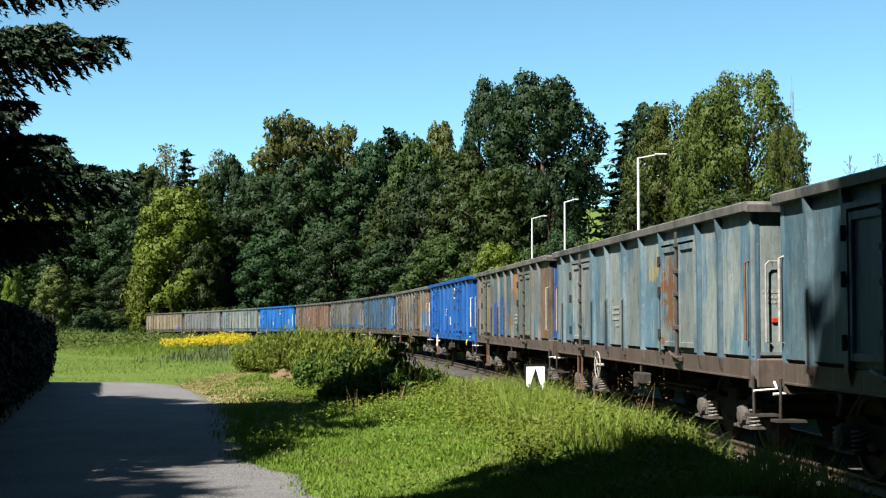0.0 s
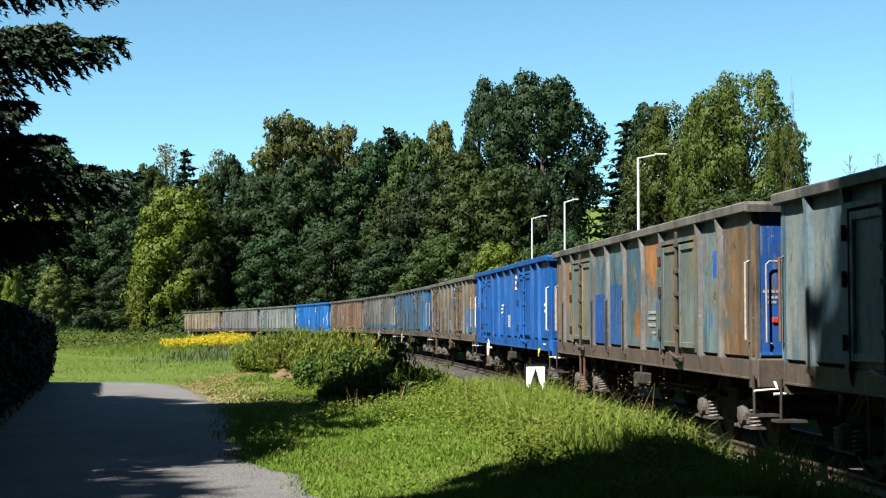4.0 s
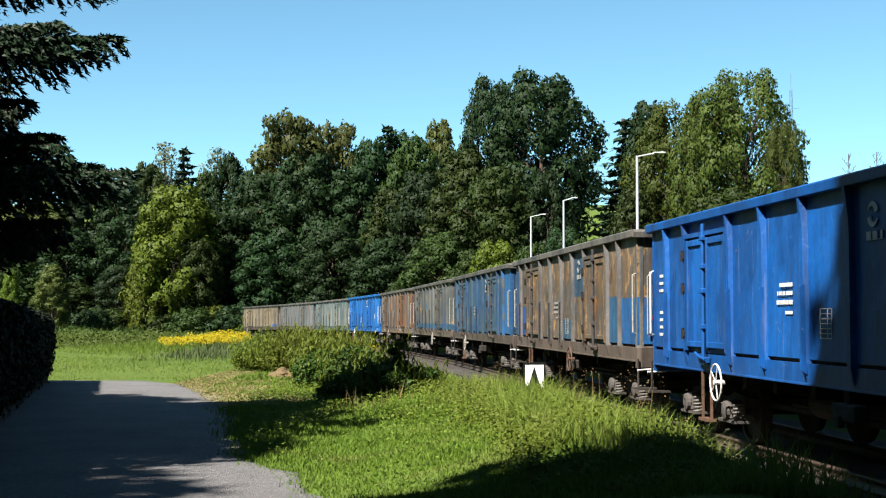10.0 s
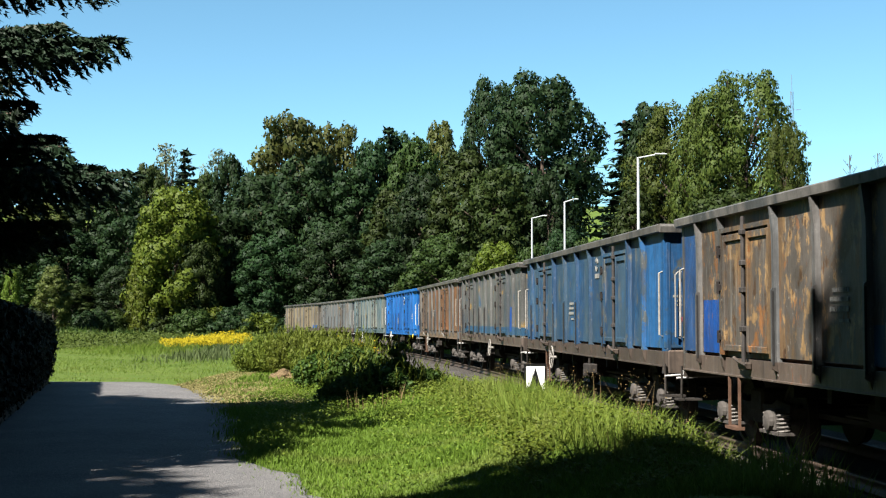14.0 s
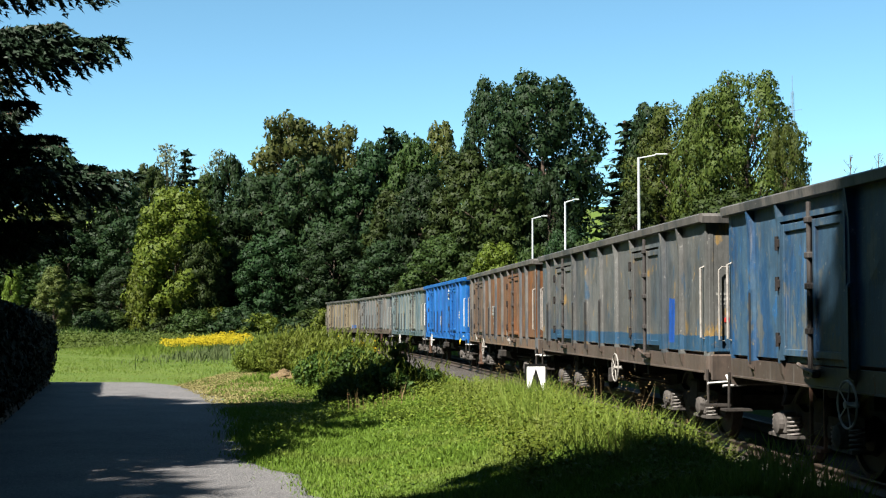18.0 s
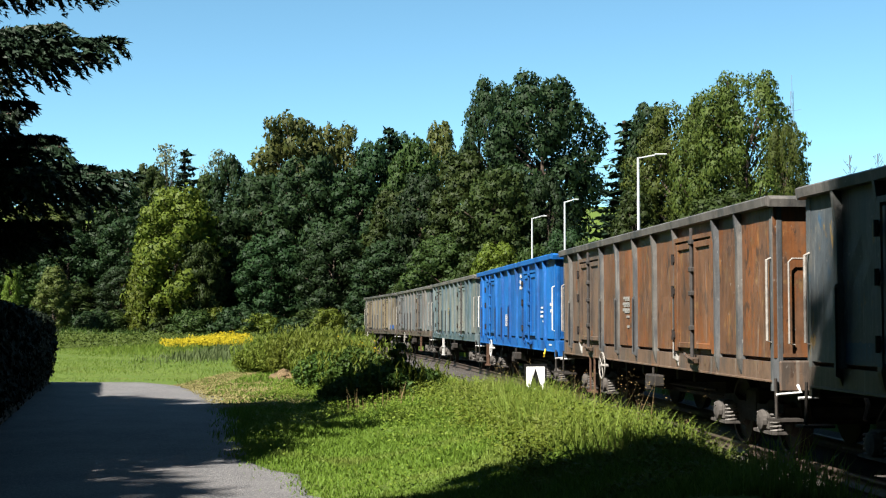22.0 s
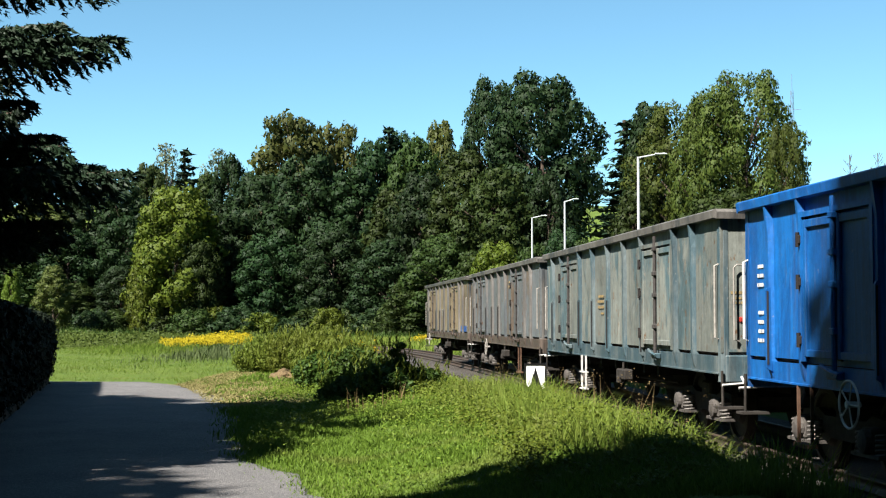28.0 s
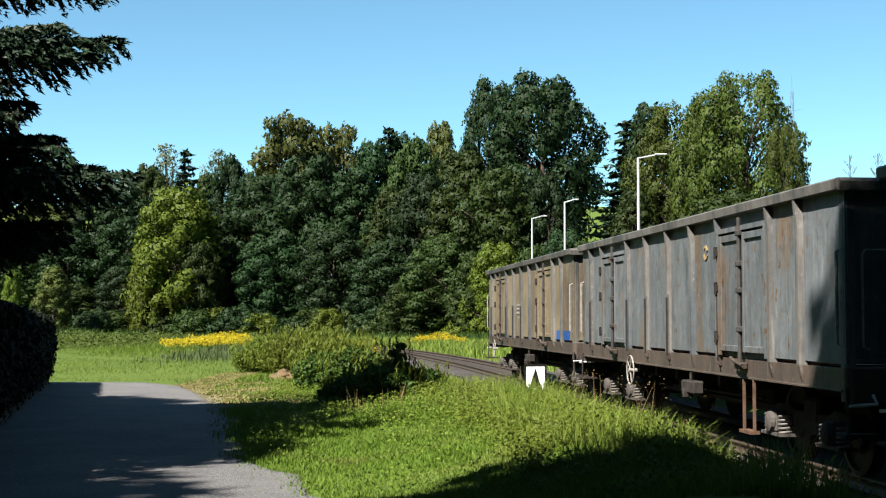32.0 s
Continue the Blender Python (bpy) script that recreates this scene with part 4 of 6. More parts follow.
def platform_lamp(x, y, h, arm, turn):
    l = new("street_lamp")
    tagged(l, "tall slim grey steel street lamp with one arm", "street lamp", group="lamps of the platform")
    bm = bmesh.new()
    disc(bm, [(0, 0.075), (h * 0.3, 0.06), (h, 0.04)], 10, 'z')
    part("pole", bm, M["grey_steel"], l)
    bm = bmesh.new()
    tube(bm, [(0, 0, h - 0.03), (arm * 0.55, 0, h + 0.06), (arm, 0, h + 0.12)], 0.028, 7)
    part("arm", bm, M["grey_steel"], l)
    bm = bmesh.new()
    box(bm, arm * 0.62, arm + 0.08, -0.07, 0.07, h + 0.07, h + 0.125, 0.02)
    part("lamp_head", bm, M["grey_steel"], l)
    l.matrix_world = pose(x, y, float(ground_z(x, y)), 0, 0, turn)
    return l


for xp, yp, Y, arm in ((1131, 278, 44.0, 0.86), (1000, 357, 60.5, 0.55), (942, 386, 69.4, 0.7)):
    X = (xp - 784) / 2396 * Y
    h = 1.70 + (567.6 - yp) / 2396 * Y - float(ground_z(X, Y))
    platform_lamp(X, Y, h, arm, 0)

# ---- trees ----
def leaves(name, pts, nrm, size, rng, stretch=1.5, loose=0.8, flat=False):
    """Leaves at points, facing about their normals: bent diamonds, or (flat) plain slim triangles for far crowns."""
    n = len(pts)
    d = nrm + rng.normal(0, loose, (n, 3))
    d /= np.linalg.norm(d, axis=1, keepdims=True) + 1e-9
    a = np.cross(d, rng.normal(0, 1, (n, 3)))
    a /= np.linalg.norm(a, axis=1, keepdims=True) + 1e-9
    b = np.cross(d, a)
    s = (size * rng.uniform(0.6, 1.4, n))[:, None]
    if flat:
        v = np.stack([pts - a * s * stretch - b * s, pts + a * s * stretch, pts + b * s * 1.3 - a * s * 0.4], 1).reshape(-1, 3)
        me = quads(name, v, np.arange(n * 3).reshape(n, 3))
        sn = nrm + 0.45 * d
        sn /= np.linalg.norm(sn, axis=1, keepdims=True) + 1e-9
        me.shade_smooth()
        me.normals_split_custom_set_from_vertices(np.repeat(sn, 3, axis=0).tolist())
        return me
    v = np.stack([pts - a * s * stretch, pts - b * s + d * s * 0.3, pts + a * s * stretch, pts + b * s + d * s * 0.3], 1).reshape(-1, 3)
    q = np.arange(n * 4).reshape(n, 4)
    f = np.concatenate([q[:, [0, 1, 2]], q[:, [0, 2, 3]]])
    return quads(name, v, f)


def lobed(rng, h, r, base, lobes, per, size, top_heavy=0.5, lobe=(0.24, 0.40)):
    """Points and normals of a broad-leaved crown: many overlapping clumps within an uneven egg."""
    P, Nn, C = [], [], []
    ch = h - base
    ph = rng.uniform(0, 6.28, 3)
    for k in range(lobes):
        u = k * 2.39996 + rng.uniform(-0.5, 0.5)
        z = (k + rng.uniform(0, 1)) / lobes
        prof = math.sin(math.pi * (0.10 + 0.84 * z ** (1.25 - 0.6 * (1 - top_heavy)))) ** 0.55
        bulge = 1 + 0.16 * math.sin(2 * u + ph[0]) + 0.12 * math.sin(3 * u + 5 * z + ph[1])
        lr = r * rng.uniform(*lobe) * (0.7 + 0.35 * prof)
        rad = max(0, r * prof * bulge - lr * 0.75) * rng.uniform(0.72, 1.0)
        c = np.array([rad * math.cos(u), rad * math.sin(u), base + lr * 0.5 + z * (ch - lr * 1.35)])
        C.append((c, lr))
        m = int(per * (lr / (r * 0.32)) ** 1.6)
        d = rng.normal(0, 1, (m, 3)) + 0.35 * np.array([math.cos(u), math.sin(u), 0.5])
        d /= np.linalg.norm(d, axis=1, keepdims=True)
        wob = 1 + 0.2 * np.sin(d[:, 0] * 7 + k) * np.sin(d[:, 2] * 6 + k) + 0.12 * np.sin(d[:, 1] * 15 + k)
        P.append(c + d * (lr * rng.uniform(0.70, 1.10, m) * wob)[:, None] * np.array([1, 1, 0.78]))
        Nn.append(d)
    return np.concatenate(P), np.concatenate(Nn), C


def trunk_mesh(name, h, r0, limbs, rng):
    bm = bmesh.new()
    n = 6
    pts = [(0.15 * math.sin(i * 1.3), 0.15 * math.cos(i * 1.7), h * i / n - 0.2) for i in range(n + 1)]
    for (a, b), q0, q1 in zip(zip(pts, pts[1:]), np.linspace(1, 0.45, n), np.linspace(0.9, 0.35, n)):
        ring = []
        for p, rad in ((a, r0 * q0), (b, r0 * q1)):
            ring.append([bm.verts.new((p[0] + rad * math.cos(t), p[1] + rad * math.sin(t), p[2])) for t in np.linspace(0, 2 * math.pi, 9)[:-1]])
        for k in range(8):
            bm.faces.new((ring[0][k], ring[0][(k + 1) % 8], ring[1][(k + 1) % 8], ring[1][k]))
    for c, lr in limbs:
        z0 = max(0.25 * h, min(h * 0.95, c[2] - 1.2 * math.hypot(c[0], c[1]) * 0.6))
        mid = (c[0] * 0.5, c[1] * 0.5, (z0 + c[2]) / 2 + 0.3)
        tube(bm, [(0, 0, z0), mid, tuple(c)], r0 * 0.22, 5)
    me = bpy.data.meshes.new(name)
    bm.to_mesh(me)
    bm.free()
    return me


LEAF = {
    "deep": leafy("deep green leaves", (0.0056, 0.0168, 0.0055), (0.0220, 0.0425, 0.0116), None, 0.6, 0.16),
    "mid": leafy("mid green leaves", (0.0110, 0.0250, 0.0052), (0.0385, 0.0585, 0.0115), None, 0.6, 0.18),
    "olive": leafy("olive leaves turning yellow", (0.034, 0.052, 0.011), (0.088, 0.100, 0.024), (0.090, 0.098, 0.028)),
    "lime": leafy("bright yellow green leaves", (0.0432, 0.0756, 0.0086), (0.108, 0.140, 0.0158)),
    "needle": leafy("dark spruce needles", (0.0101, 0.023, 0.0115), (0.0245, 0.0432, 0.0216), rough=0.5, translucent=0.08),
    "sunny": leafy("sunlit green leaves", (0.019, 0.036, 0.006), (0.072, 0.090, 0.015), None, 0.6, 0.22),
    "pale": leafy("pale grey green leaves", (0.072, 0.0936, 0.0504), (0.115, 0.130, 0.0792)),
}
TREE_MESH = {}


def broad_kind(key, h, r, base, lobes, per, size, seed, top=0.5, lobe=(0.24, 0.40)):
    rng = np.random.default_rng(seed)
    p, n, c = lobed(rng, h, r, base, lobes, per, size, top, lobe)
    TREE_MESH[key] = (leaves("crown", p, n, size, rng, 1.3, 0.45, True), trunk_mesh("trunk", h * 0.72, 0.02 * h, c[::3], rng), h)


def conifer_kind(key, h, r, tiers, per, size, seed):
    rng = np.random.default_rng(seed)
    P, Nn = [], []
    for i in range(tiers):
        f = i / tiers
        z = h * (0.06 + 0.92 * f)
        rad = r * (1 - f) ** 0.85 + 0.15
        arms = max(5, int(11 * (1 - f) + 4))
        for a in np.linspace(0, 2 * math.pi, arms + 1)[:-1] + rng.uniform(0, 6):
            ln = rad * rng.uniform(0.75, 1.15)
            m = max(6, int(per * ln / r))
            t = rng.uniform(0.08, 1, m)
            side = rng.normal(0, 0.16, m) * ln * (1.1 - t)
            x = t * ln
            zz = z - 0.28 * x * (1 - 0.5 * t) + rng.normal(0, 0.06, m) * h / 14 - np.abs(side) * 0.3
            P.append(np.stack([x * np.cos(a) - side * np.sin(a), x * np.sin(a) + side * np.cos(a), zz], 1))
            Nn.append(np.stack([0.3 * np.cos(a) + 0 * x, 0.3 * np.sin(a) + 0 * x, 0.8 + 0 * x], 1))
    p, n = np.concatenate(P), np.concatenate(Nn)
    TREE_MESH[key] = (leaves("crown", p, n, size, rng, 2.2, 0.5, True), trunk_mesh("trunk", h * 0.97, 0.014 * h, [], rng), h)


broad_kind("oak_a", 28, 8.0, 3.0, 95, 260, 0.245, 1, 0.5, (0.17, 0.33))
broad_kind("oak_b", 28, 7.0, 2.5, 85, 260, 0.235, 2, 0.7, (0.17, 0.34))
broad_kind("oak_c", 27, 6.2, 2.0, 75, 260, 0.225, 3, 0.3, (0.17, 0.34))
broad_kind("big", 30, 8.2, 6.0, 105, 480, 0.18, 4, 0.75, (0.15, 0.30))
broad_kind("airy", 24, 8.5, 4.0, 115, 560, 0.135, 5, 0.7, (0.12, 0.25))
broad_kind("slim", 22, 3.2, 3.0, 40, 70, 0.14, 6, 0.4)
broad_kind("round", 17, 6.0, 0.5, 95, 330, 0.16, 7, 0.3, (0.16, 0.29))
broad_kind("shrub", 5.0, 3.2, 0.0, 34, 170, 0.12, 8, 0.2, (0.20, 0.38))
broad_kind("high", 22, 4.1, 6.5, 75, 300, 0.16, 14, 0.5, (0.18, 0.32))
broad_kind("shade_a", 27, 7.5, 2.5, 80, 105, 0.42, 12, 0.5, (0.18, 0.34))
broad_kind("shade_b", 27, 7.0, 2.0, 75, 105, 0.42, 13, 0.6, (0.18, 0.34))
conifer_kind("fir", 24, 4.0, 26, 50, 0.20, 9)
KIND_WORDS = {"deep": "dark green", "mid": "mid green", "olive": "olive green, yellowing", "lime": "bright yellow-green", "needle": "dark", "pale": "pale grey-green", "sunny": "fresh green"}


def tree(kind, leaf, x, y, h, wide=1.0, name="", label=""):
    crown, trunk, h0 = TREE_MESH[kind]
    con = kind == "fir"
    t = new(name or ("conifer_tree" if con else "tree"))
    part("trunk", trunk, M["bark"], t)
    part("crown", crown, LEAF[leaf], t)
    k = h / h0
    t.matrix_world = Matrix.Translation((x, y, float(ground_z(x, y)) - 0.1)) @ Matrix.Rotation(random.uniform(0, 6.28), 4, 'Z') @ Matrix.Diagonal((k * wide, k * wide, k, 1))
    return tagged(t, label or f"{KIND_WORDS[leaf]} {'conifer' if con else 'leafy tree'} at the forest edge", "tree", group="trees of the forest")


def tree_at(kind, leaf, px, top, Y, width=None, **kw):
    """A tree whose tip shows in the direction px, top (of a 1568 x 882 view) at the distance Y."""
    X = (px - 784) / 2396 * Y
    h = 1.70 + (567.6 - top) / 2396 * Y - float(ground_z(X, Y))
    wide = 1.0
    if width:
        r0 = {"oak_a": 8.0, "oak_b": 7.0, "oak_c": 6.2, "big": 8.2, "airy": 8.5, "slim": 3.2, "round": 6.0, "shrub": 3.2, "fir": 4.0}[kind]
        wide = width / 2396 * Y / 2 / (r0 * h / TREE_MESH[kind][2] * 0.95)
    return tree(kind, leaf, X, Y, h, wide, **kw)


random.seed(11)
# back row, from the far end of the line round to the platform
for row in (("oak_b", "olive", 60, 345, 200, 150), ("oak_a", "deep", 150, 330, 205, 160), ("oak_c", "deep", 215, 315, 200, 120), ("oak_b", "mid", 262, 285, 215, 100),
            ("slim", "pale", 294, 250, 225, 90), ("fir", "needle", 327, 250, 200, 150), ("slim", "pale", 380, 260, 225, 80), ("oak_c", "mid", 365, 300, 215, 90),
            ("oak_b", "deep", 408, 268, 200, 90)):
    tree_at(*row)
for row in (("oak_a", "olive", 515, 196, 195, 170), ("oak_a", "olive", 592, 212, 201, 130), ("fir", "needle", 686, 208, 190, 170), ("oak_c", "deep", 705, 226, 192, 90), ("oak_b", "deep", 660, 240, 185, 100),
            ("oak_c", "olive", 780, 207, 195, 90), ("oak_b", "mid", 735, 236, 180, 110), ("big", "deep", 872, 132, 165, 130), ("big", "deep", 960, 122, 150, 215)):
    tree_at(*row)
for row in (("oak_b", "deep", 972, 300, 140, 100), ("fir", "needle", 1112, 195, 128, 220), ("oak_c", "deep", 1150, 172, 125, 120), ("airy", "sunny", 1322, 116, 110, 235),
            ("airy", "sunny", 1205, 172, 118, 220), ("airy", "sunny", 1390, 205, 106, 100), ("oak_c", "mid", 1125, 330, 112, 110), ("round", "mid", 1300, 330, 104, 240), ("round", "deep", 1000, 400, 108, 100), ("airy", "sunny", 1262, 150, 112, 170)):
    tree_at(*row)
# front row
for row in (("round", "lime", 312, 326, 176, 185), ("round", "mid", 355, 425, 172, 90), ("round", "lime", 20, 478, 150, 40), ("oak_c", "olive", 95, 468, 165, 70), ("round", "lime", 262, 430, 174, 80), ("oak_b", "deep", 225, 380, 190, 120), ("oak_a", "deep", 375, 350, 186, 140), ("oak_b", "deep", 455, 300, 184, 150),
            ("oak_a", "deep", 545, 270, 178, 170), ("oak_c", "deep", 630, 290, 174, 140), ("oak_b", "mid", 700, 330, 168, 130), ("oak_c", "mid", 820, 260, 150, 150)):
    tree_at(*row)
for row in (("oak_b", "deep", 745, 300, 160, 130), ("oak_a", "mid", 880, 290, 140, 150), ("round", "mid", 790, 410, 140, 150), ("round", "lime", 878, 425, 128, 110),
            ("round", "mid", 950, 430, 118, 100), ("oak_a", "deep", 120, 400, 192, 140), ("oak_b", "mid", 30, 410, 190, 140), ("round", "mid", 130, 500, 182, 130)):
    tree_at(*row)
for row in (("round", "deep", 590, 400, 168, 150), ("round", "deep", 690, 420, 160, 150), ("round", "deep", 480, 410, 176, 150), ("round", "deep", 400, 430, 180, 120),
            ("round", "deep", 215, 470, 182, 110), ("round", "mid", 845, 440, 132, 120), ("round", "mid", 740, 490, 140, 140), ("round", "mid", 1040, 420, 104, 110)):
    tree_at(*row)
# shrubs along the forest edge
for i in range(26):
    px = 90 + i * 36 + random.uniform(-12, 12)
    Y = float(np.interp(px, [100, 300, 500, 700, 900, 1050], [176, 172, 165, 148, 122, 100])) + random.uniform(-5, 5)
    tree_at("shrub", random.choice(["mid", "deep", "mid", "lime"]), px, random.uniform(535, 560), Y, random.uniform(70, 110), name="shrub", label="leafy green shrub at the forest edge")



def bare_sapling(x, y, h, seed):
    """A thin leafless sapling: one stem with forked twigs."""
    g = random.Random(seed)
    t = new("bare_sapling")
    tagged(t, "thin bare grey-brown sapling behind the train", "sapling", group="bare saplings behind the line")
    bm = bmesh.new()
    tube(bm, [(0, 0, -0.2), (0.05, 0, h * 0.5), (0.0, 0, h)], 0.010, 5)
    part("stem", bm, M["bark"], t)
    for k in range(16):
        z, a, n = h - 0.02 - 0.045 * k, g.uniform(0, 6.28), g.uniform(0.08, 0.24) * (0.5 + 0.06 * k)
        bm = bmesh.new()
        p = [(0.0, 0.0, z - 0.12), (n * 0.5 * math.cos(a), n * 0.3 * math.sin(a), z - 0.04), (n * math.cos(a), n * 0.6 * math.sin(a), z + n * 0.4)]
        tube(bm, p, 0.005, 4)
        for q in (0.4, 0.7):
            m = [p[1][i] + (p[2][i] - p[1][i]) * q for i in range(3)]
            tube(bm, [m, (m[0] * 0.9 + g.uniform(-0.05, 0.05), m[1], m[2] + n * 0.35)], 0.004, 4)
        part("twig", bm, M["bark"], t)
    t.matrix_world = pose(x, y, float(ground_z(x, y)))


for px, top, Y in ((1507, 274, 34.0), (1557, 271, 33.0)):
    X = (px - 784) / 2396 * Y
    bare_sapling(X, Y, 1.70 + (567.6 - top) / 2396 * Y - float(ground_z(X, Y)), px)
# far lattice mast behind the trees
ms = new("lattice_mast")
tagged(ms, "thin grey lattice radio mast far behind the trees", "mast")
bm = bmesh.new()
H = 62.0
leg = [(1.4 * math.cos(a), 1.4 * math.sin(a)) for a in (0.3, 2.394, 4.489)]
for a in range(3):
    tube(bm, [(leg[a][0], leg[a][1], 0), (leg[a][0] * 0.25, leg[a][1] * 0.25, H)], 0.05, 4)
for k in range(26):
    q0, q1 = 1 - 0.75 * k / 26, 1 - 0.75 * (k + 1) / 26
    for a in range(3):
        p, q = leg[a], leg[(a + 1) % 3]
        tube(bm, [(p[0] * q0, p[1] * q0, H * k / 26), (q[0] * q1, q[1] * q1, H * (k + 1) / 26)], 0.025, 3)
for z in (48, 53, 57):
    tube(bm, [(-2.2, 0, z), (2.2, 0, z + 0.4)], 0.05, 4)
tube(bm, [(0, 0, H), (0, 0, H + 4)], 0.05, 4)
part("lattice", bm, M["mast"], ms)
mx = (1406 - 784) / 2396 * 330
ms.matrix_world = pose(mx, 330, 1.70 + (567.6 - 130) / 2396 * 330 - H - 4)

# ---- spruces and hedge beside the lane ----
def spruce_branch(rng, length, droop, dense=1.0):
    """Needle sprays of one bough along +x from the trunk: points, directions and the stem."""
    P, D = [], []
    n = max(6, int(length * 17 * min(dense, 1.3)))
    stem = []
    for i in range(n + 1):
        t = i / n
        stem.append((length * t, 0.05 * math.sin(5 * t), -droop * length * (t - 0.55 * t * t * t)))
    for i in range(1, n + 1):
        t = i / n
        for side in (-1, 1):
            tl = (0.16 + 0.55 * (1 - t) ** 0.7 * min(1, 2.2 * t + 0.3)) * rng.uniform(0.7, 1.25) * min(1.3, 0.5 + length / 5)
            yaw = side * rng.uniform(0.5, 1.05) * (1.15 - 0.5 * t)
            sag = rng.uniform(0.1, 0.95)
            m = max(5, int(tl * 70 * dense))
            u = (np.arange(m) + rng.uniform(0, 1, m)) / m * tl
            dx, dy = math.cos(yaw), math.sin(yaw)
            px = stem[i][0] + u * dx
            py = stem[i][1] + u * dy
            pz = stem[i][2] - sag * u * (0.5 + u / max(tl, 0.01) * 0.7)
            P.append(np.stack([px, py, pz], 1) + rng.normal(0, 0.012, (m, 3)))
            d = np.array([dx, dy, -sag * 0.7])
            D.append(np.tile(d / np.linalg.norm(d), (m, 1)) + rng.normal(0, 0.42, (m, 3)))
    return np.concatenate(P), np.concatenate(D), stem


def sprays(name, p, d, rng, ln=0.055, wd=0.014):
    """Slim diamonds along directions: tufts of needles."""
    n = len(p)
    d = d / (np.linalg.norm(d, axis=1, keepdims=True) + 1e-9)
    b = np.cross(d, rng.normal(0, 1, (n, 3)))
    b /= np.linalg.norm(b, axis=1, keepdims=True) + 1e-9
    s = rng.uniform(0.7, 1.35, n)[:, None]
    v = np.stack([p - d * ln * s * 0.6 - b * wd * s, p - d * ln * s * 0.2 + b * wd * s, p + d * ln * s], 1).reshape(-1, 3)
    q = np.arange(n * 3).reshape(n, 3)
    return quads(name, v, q)


def spruce(x, y, h, reach, tiers, seed, boughs=(), dense=1.0, ln=0.055, wd=0.016, low=1.2, label="", only=None):
    """A spruce of single boughs. boughs: extra ones as (height, azimuth in degrees, length, droop)."""
    rng = np.random.default_rng(seed)
    t = new("spruce_tree")
    tagged(t, label or "dark green spruce tree standing beside the lane", "tree", group="spruces beside the lane")
    bm = bmesh.new()
    disc(bm, [(-0.3, 0.02 * h), (h * 0.5, 0.012 * h), (h, 0.01)], 10, 'z')
    part("trunk", bm, M["bark"], t)
    todo = list(boughs)
    for i in range(tiers):
        f = i / tiers
        z = low + (h - low - 0.3) * f
        for k in range(6 if f < 0.7 else 5):
            az = k * 60 + i * 37 + rng.uniform(-14, 14)
            if not only or not (only[0] < z < only[1] and math.cos(radians(az - only[2])) > only[3]):
                todo.append((z, az, reach * (1 - f) ** 0.8 * rng.uniform(0.8, 1.1) + 0.25, rng.uniform(0.15, 0.4)))
    allp, alld = [], []
    for z, az, length, droop in todo:
        p, d, stem = spruce_branch(rng, length, droop, dense)
        c, s = math.cos(radians(az)), math.sin(radians(az))
        R = np.array([[c, s, 0], [-s, c, 0], [0, 0, 1]])
        p, d = p @ R + np.array([0, 0, z]), d @ R
        if (z, az, length, droop) in boughs:
            me = sprays("bough", p, d, rng, ln, wd)
            part("bough", me, LEAF["needle"], t)
            bm = bmesh.new()
            tube(bm, [tuple(np.array(q) @ R + np.array([0, 0, z])) for q in stem[::3]], 0.018, 5)
            part("branch", bm, M["bark"], t)
        else:
            allp.append(p)
            alld.append(d)
    if allp:
        part("crown", sprays("crown", np.concatenate(allp), np.concatenate(alld), rng, ln, wd), LEAF["needle"], t)
    t.matrix_world = pose(x, y, float(ground_z(x, y)))
    return t


spruce(-7.95, 18.0, 10.8, 3.6, 13, 21, boughs=((6.58, -4, 3.65, 0.06), (6.62, 14, 3.3, 0.06), (5.66, 0, 3.55, 0.07), (5.66, -16, 3.2, 0.08), (5.62, 15, 3.1, 0.08), (5.02, -10, 2.35, 0.10), (4.92, 15, 2.3, 0.12), (4.70, 4, 2.2, 0.10),
       (4.55, -15, 2.55, 0.10), (4.48, 22, 2.6, 0.10), (4.36, 8, 2.72, 0.08), (4.16, -5, 2.95, 0.08), (4.08, 18, 2.9, 0.08), (3.96, 4, 3.25, 0.08), (3.84, -3, 3.80, 0.07), (3.80, -20, 3.2, 0.08), (3.74, 12, 3.4, 0.08),
       (3.22, 0, 2.85, 0.10), (3.10, 16, 2.8, 0.12), (3.05, -14, 2.8, 0.12), (2.88, 3, 2.2, 0.10), (2.95, 24, 2.2, 0.10)), dense=1.15, ln=0.075, wd=0.022, low=2.6, only=(2.0, 8.0, 0, 0.25))
for row in ((-12.5, 10.4, 13.2, 3.3, 12, 24), (-15.5, 21, 15.5, 3.0, 13, 25), (-19, 29, 15, 3.4, 13, 26)):
    spruce(*row, dense=0.3, ln=0.17, wd=0.07, label="tall dark spruce tree behind the hedge of the lane")
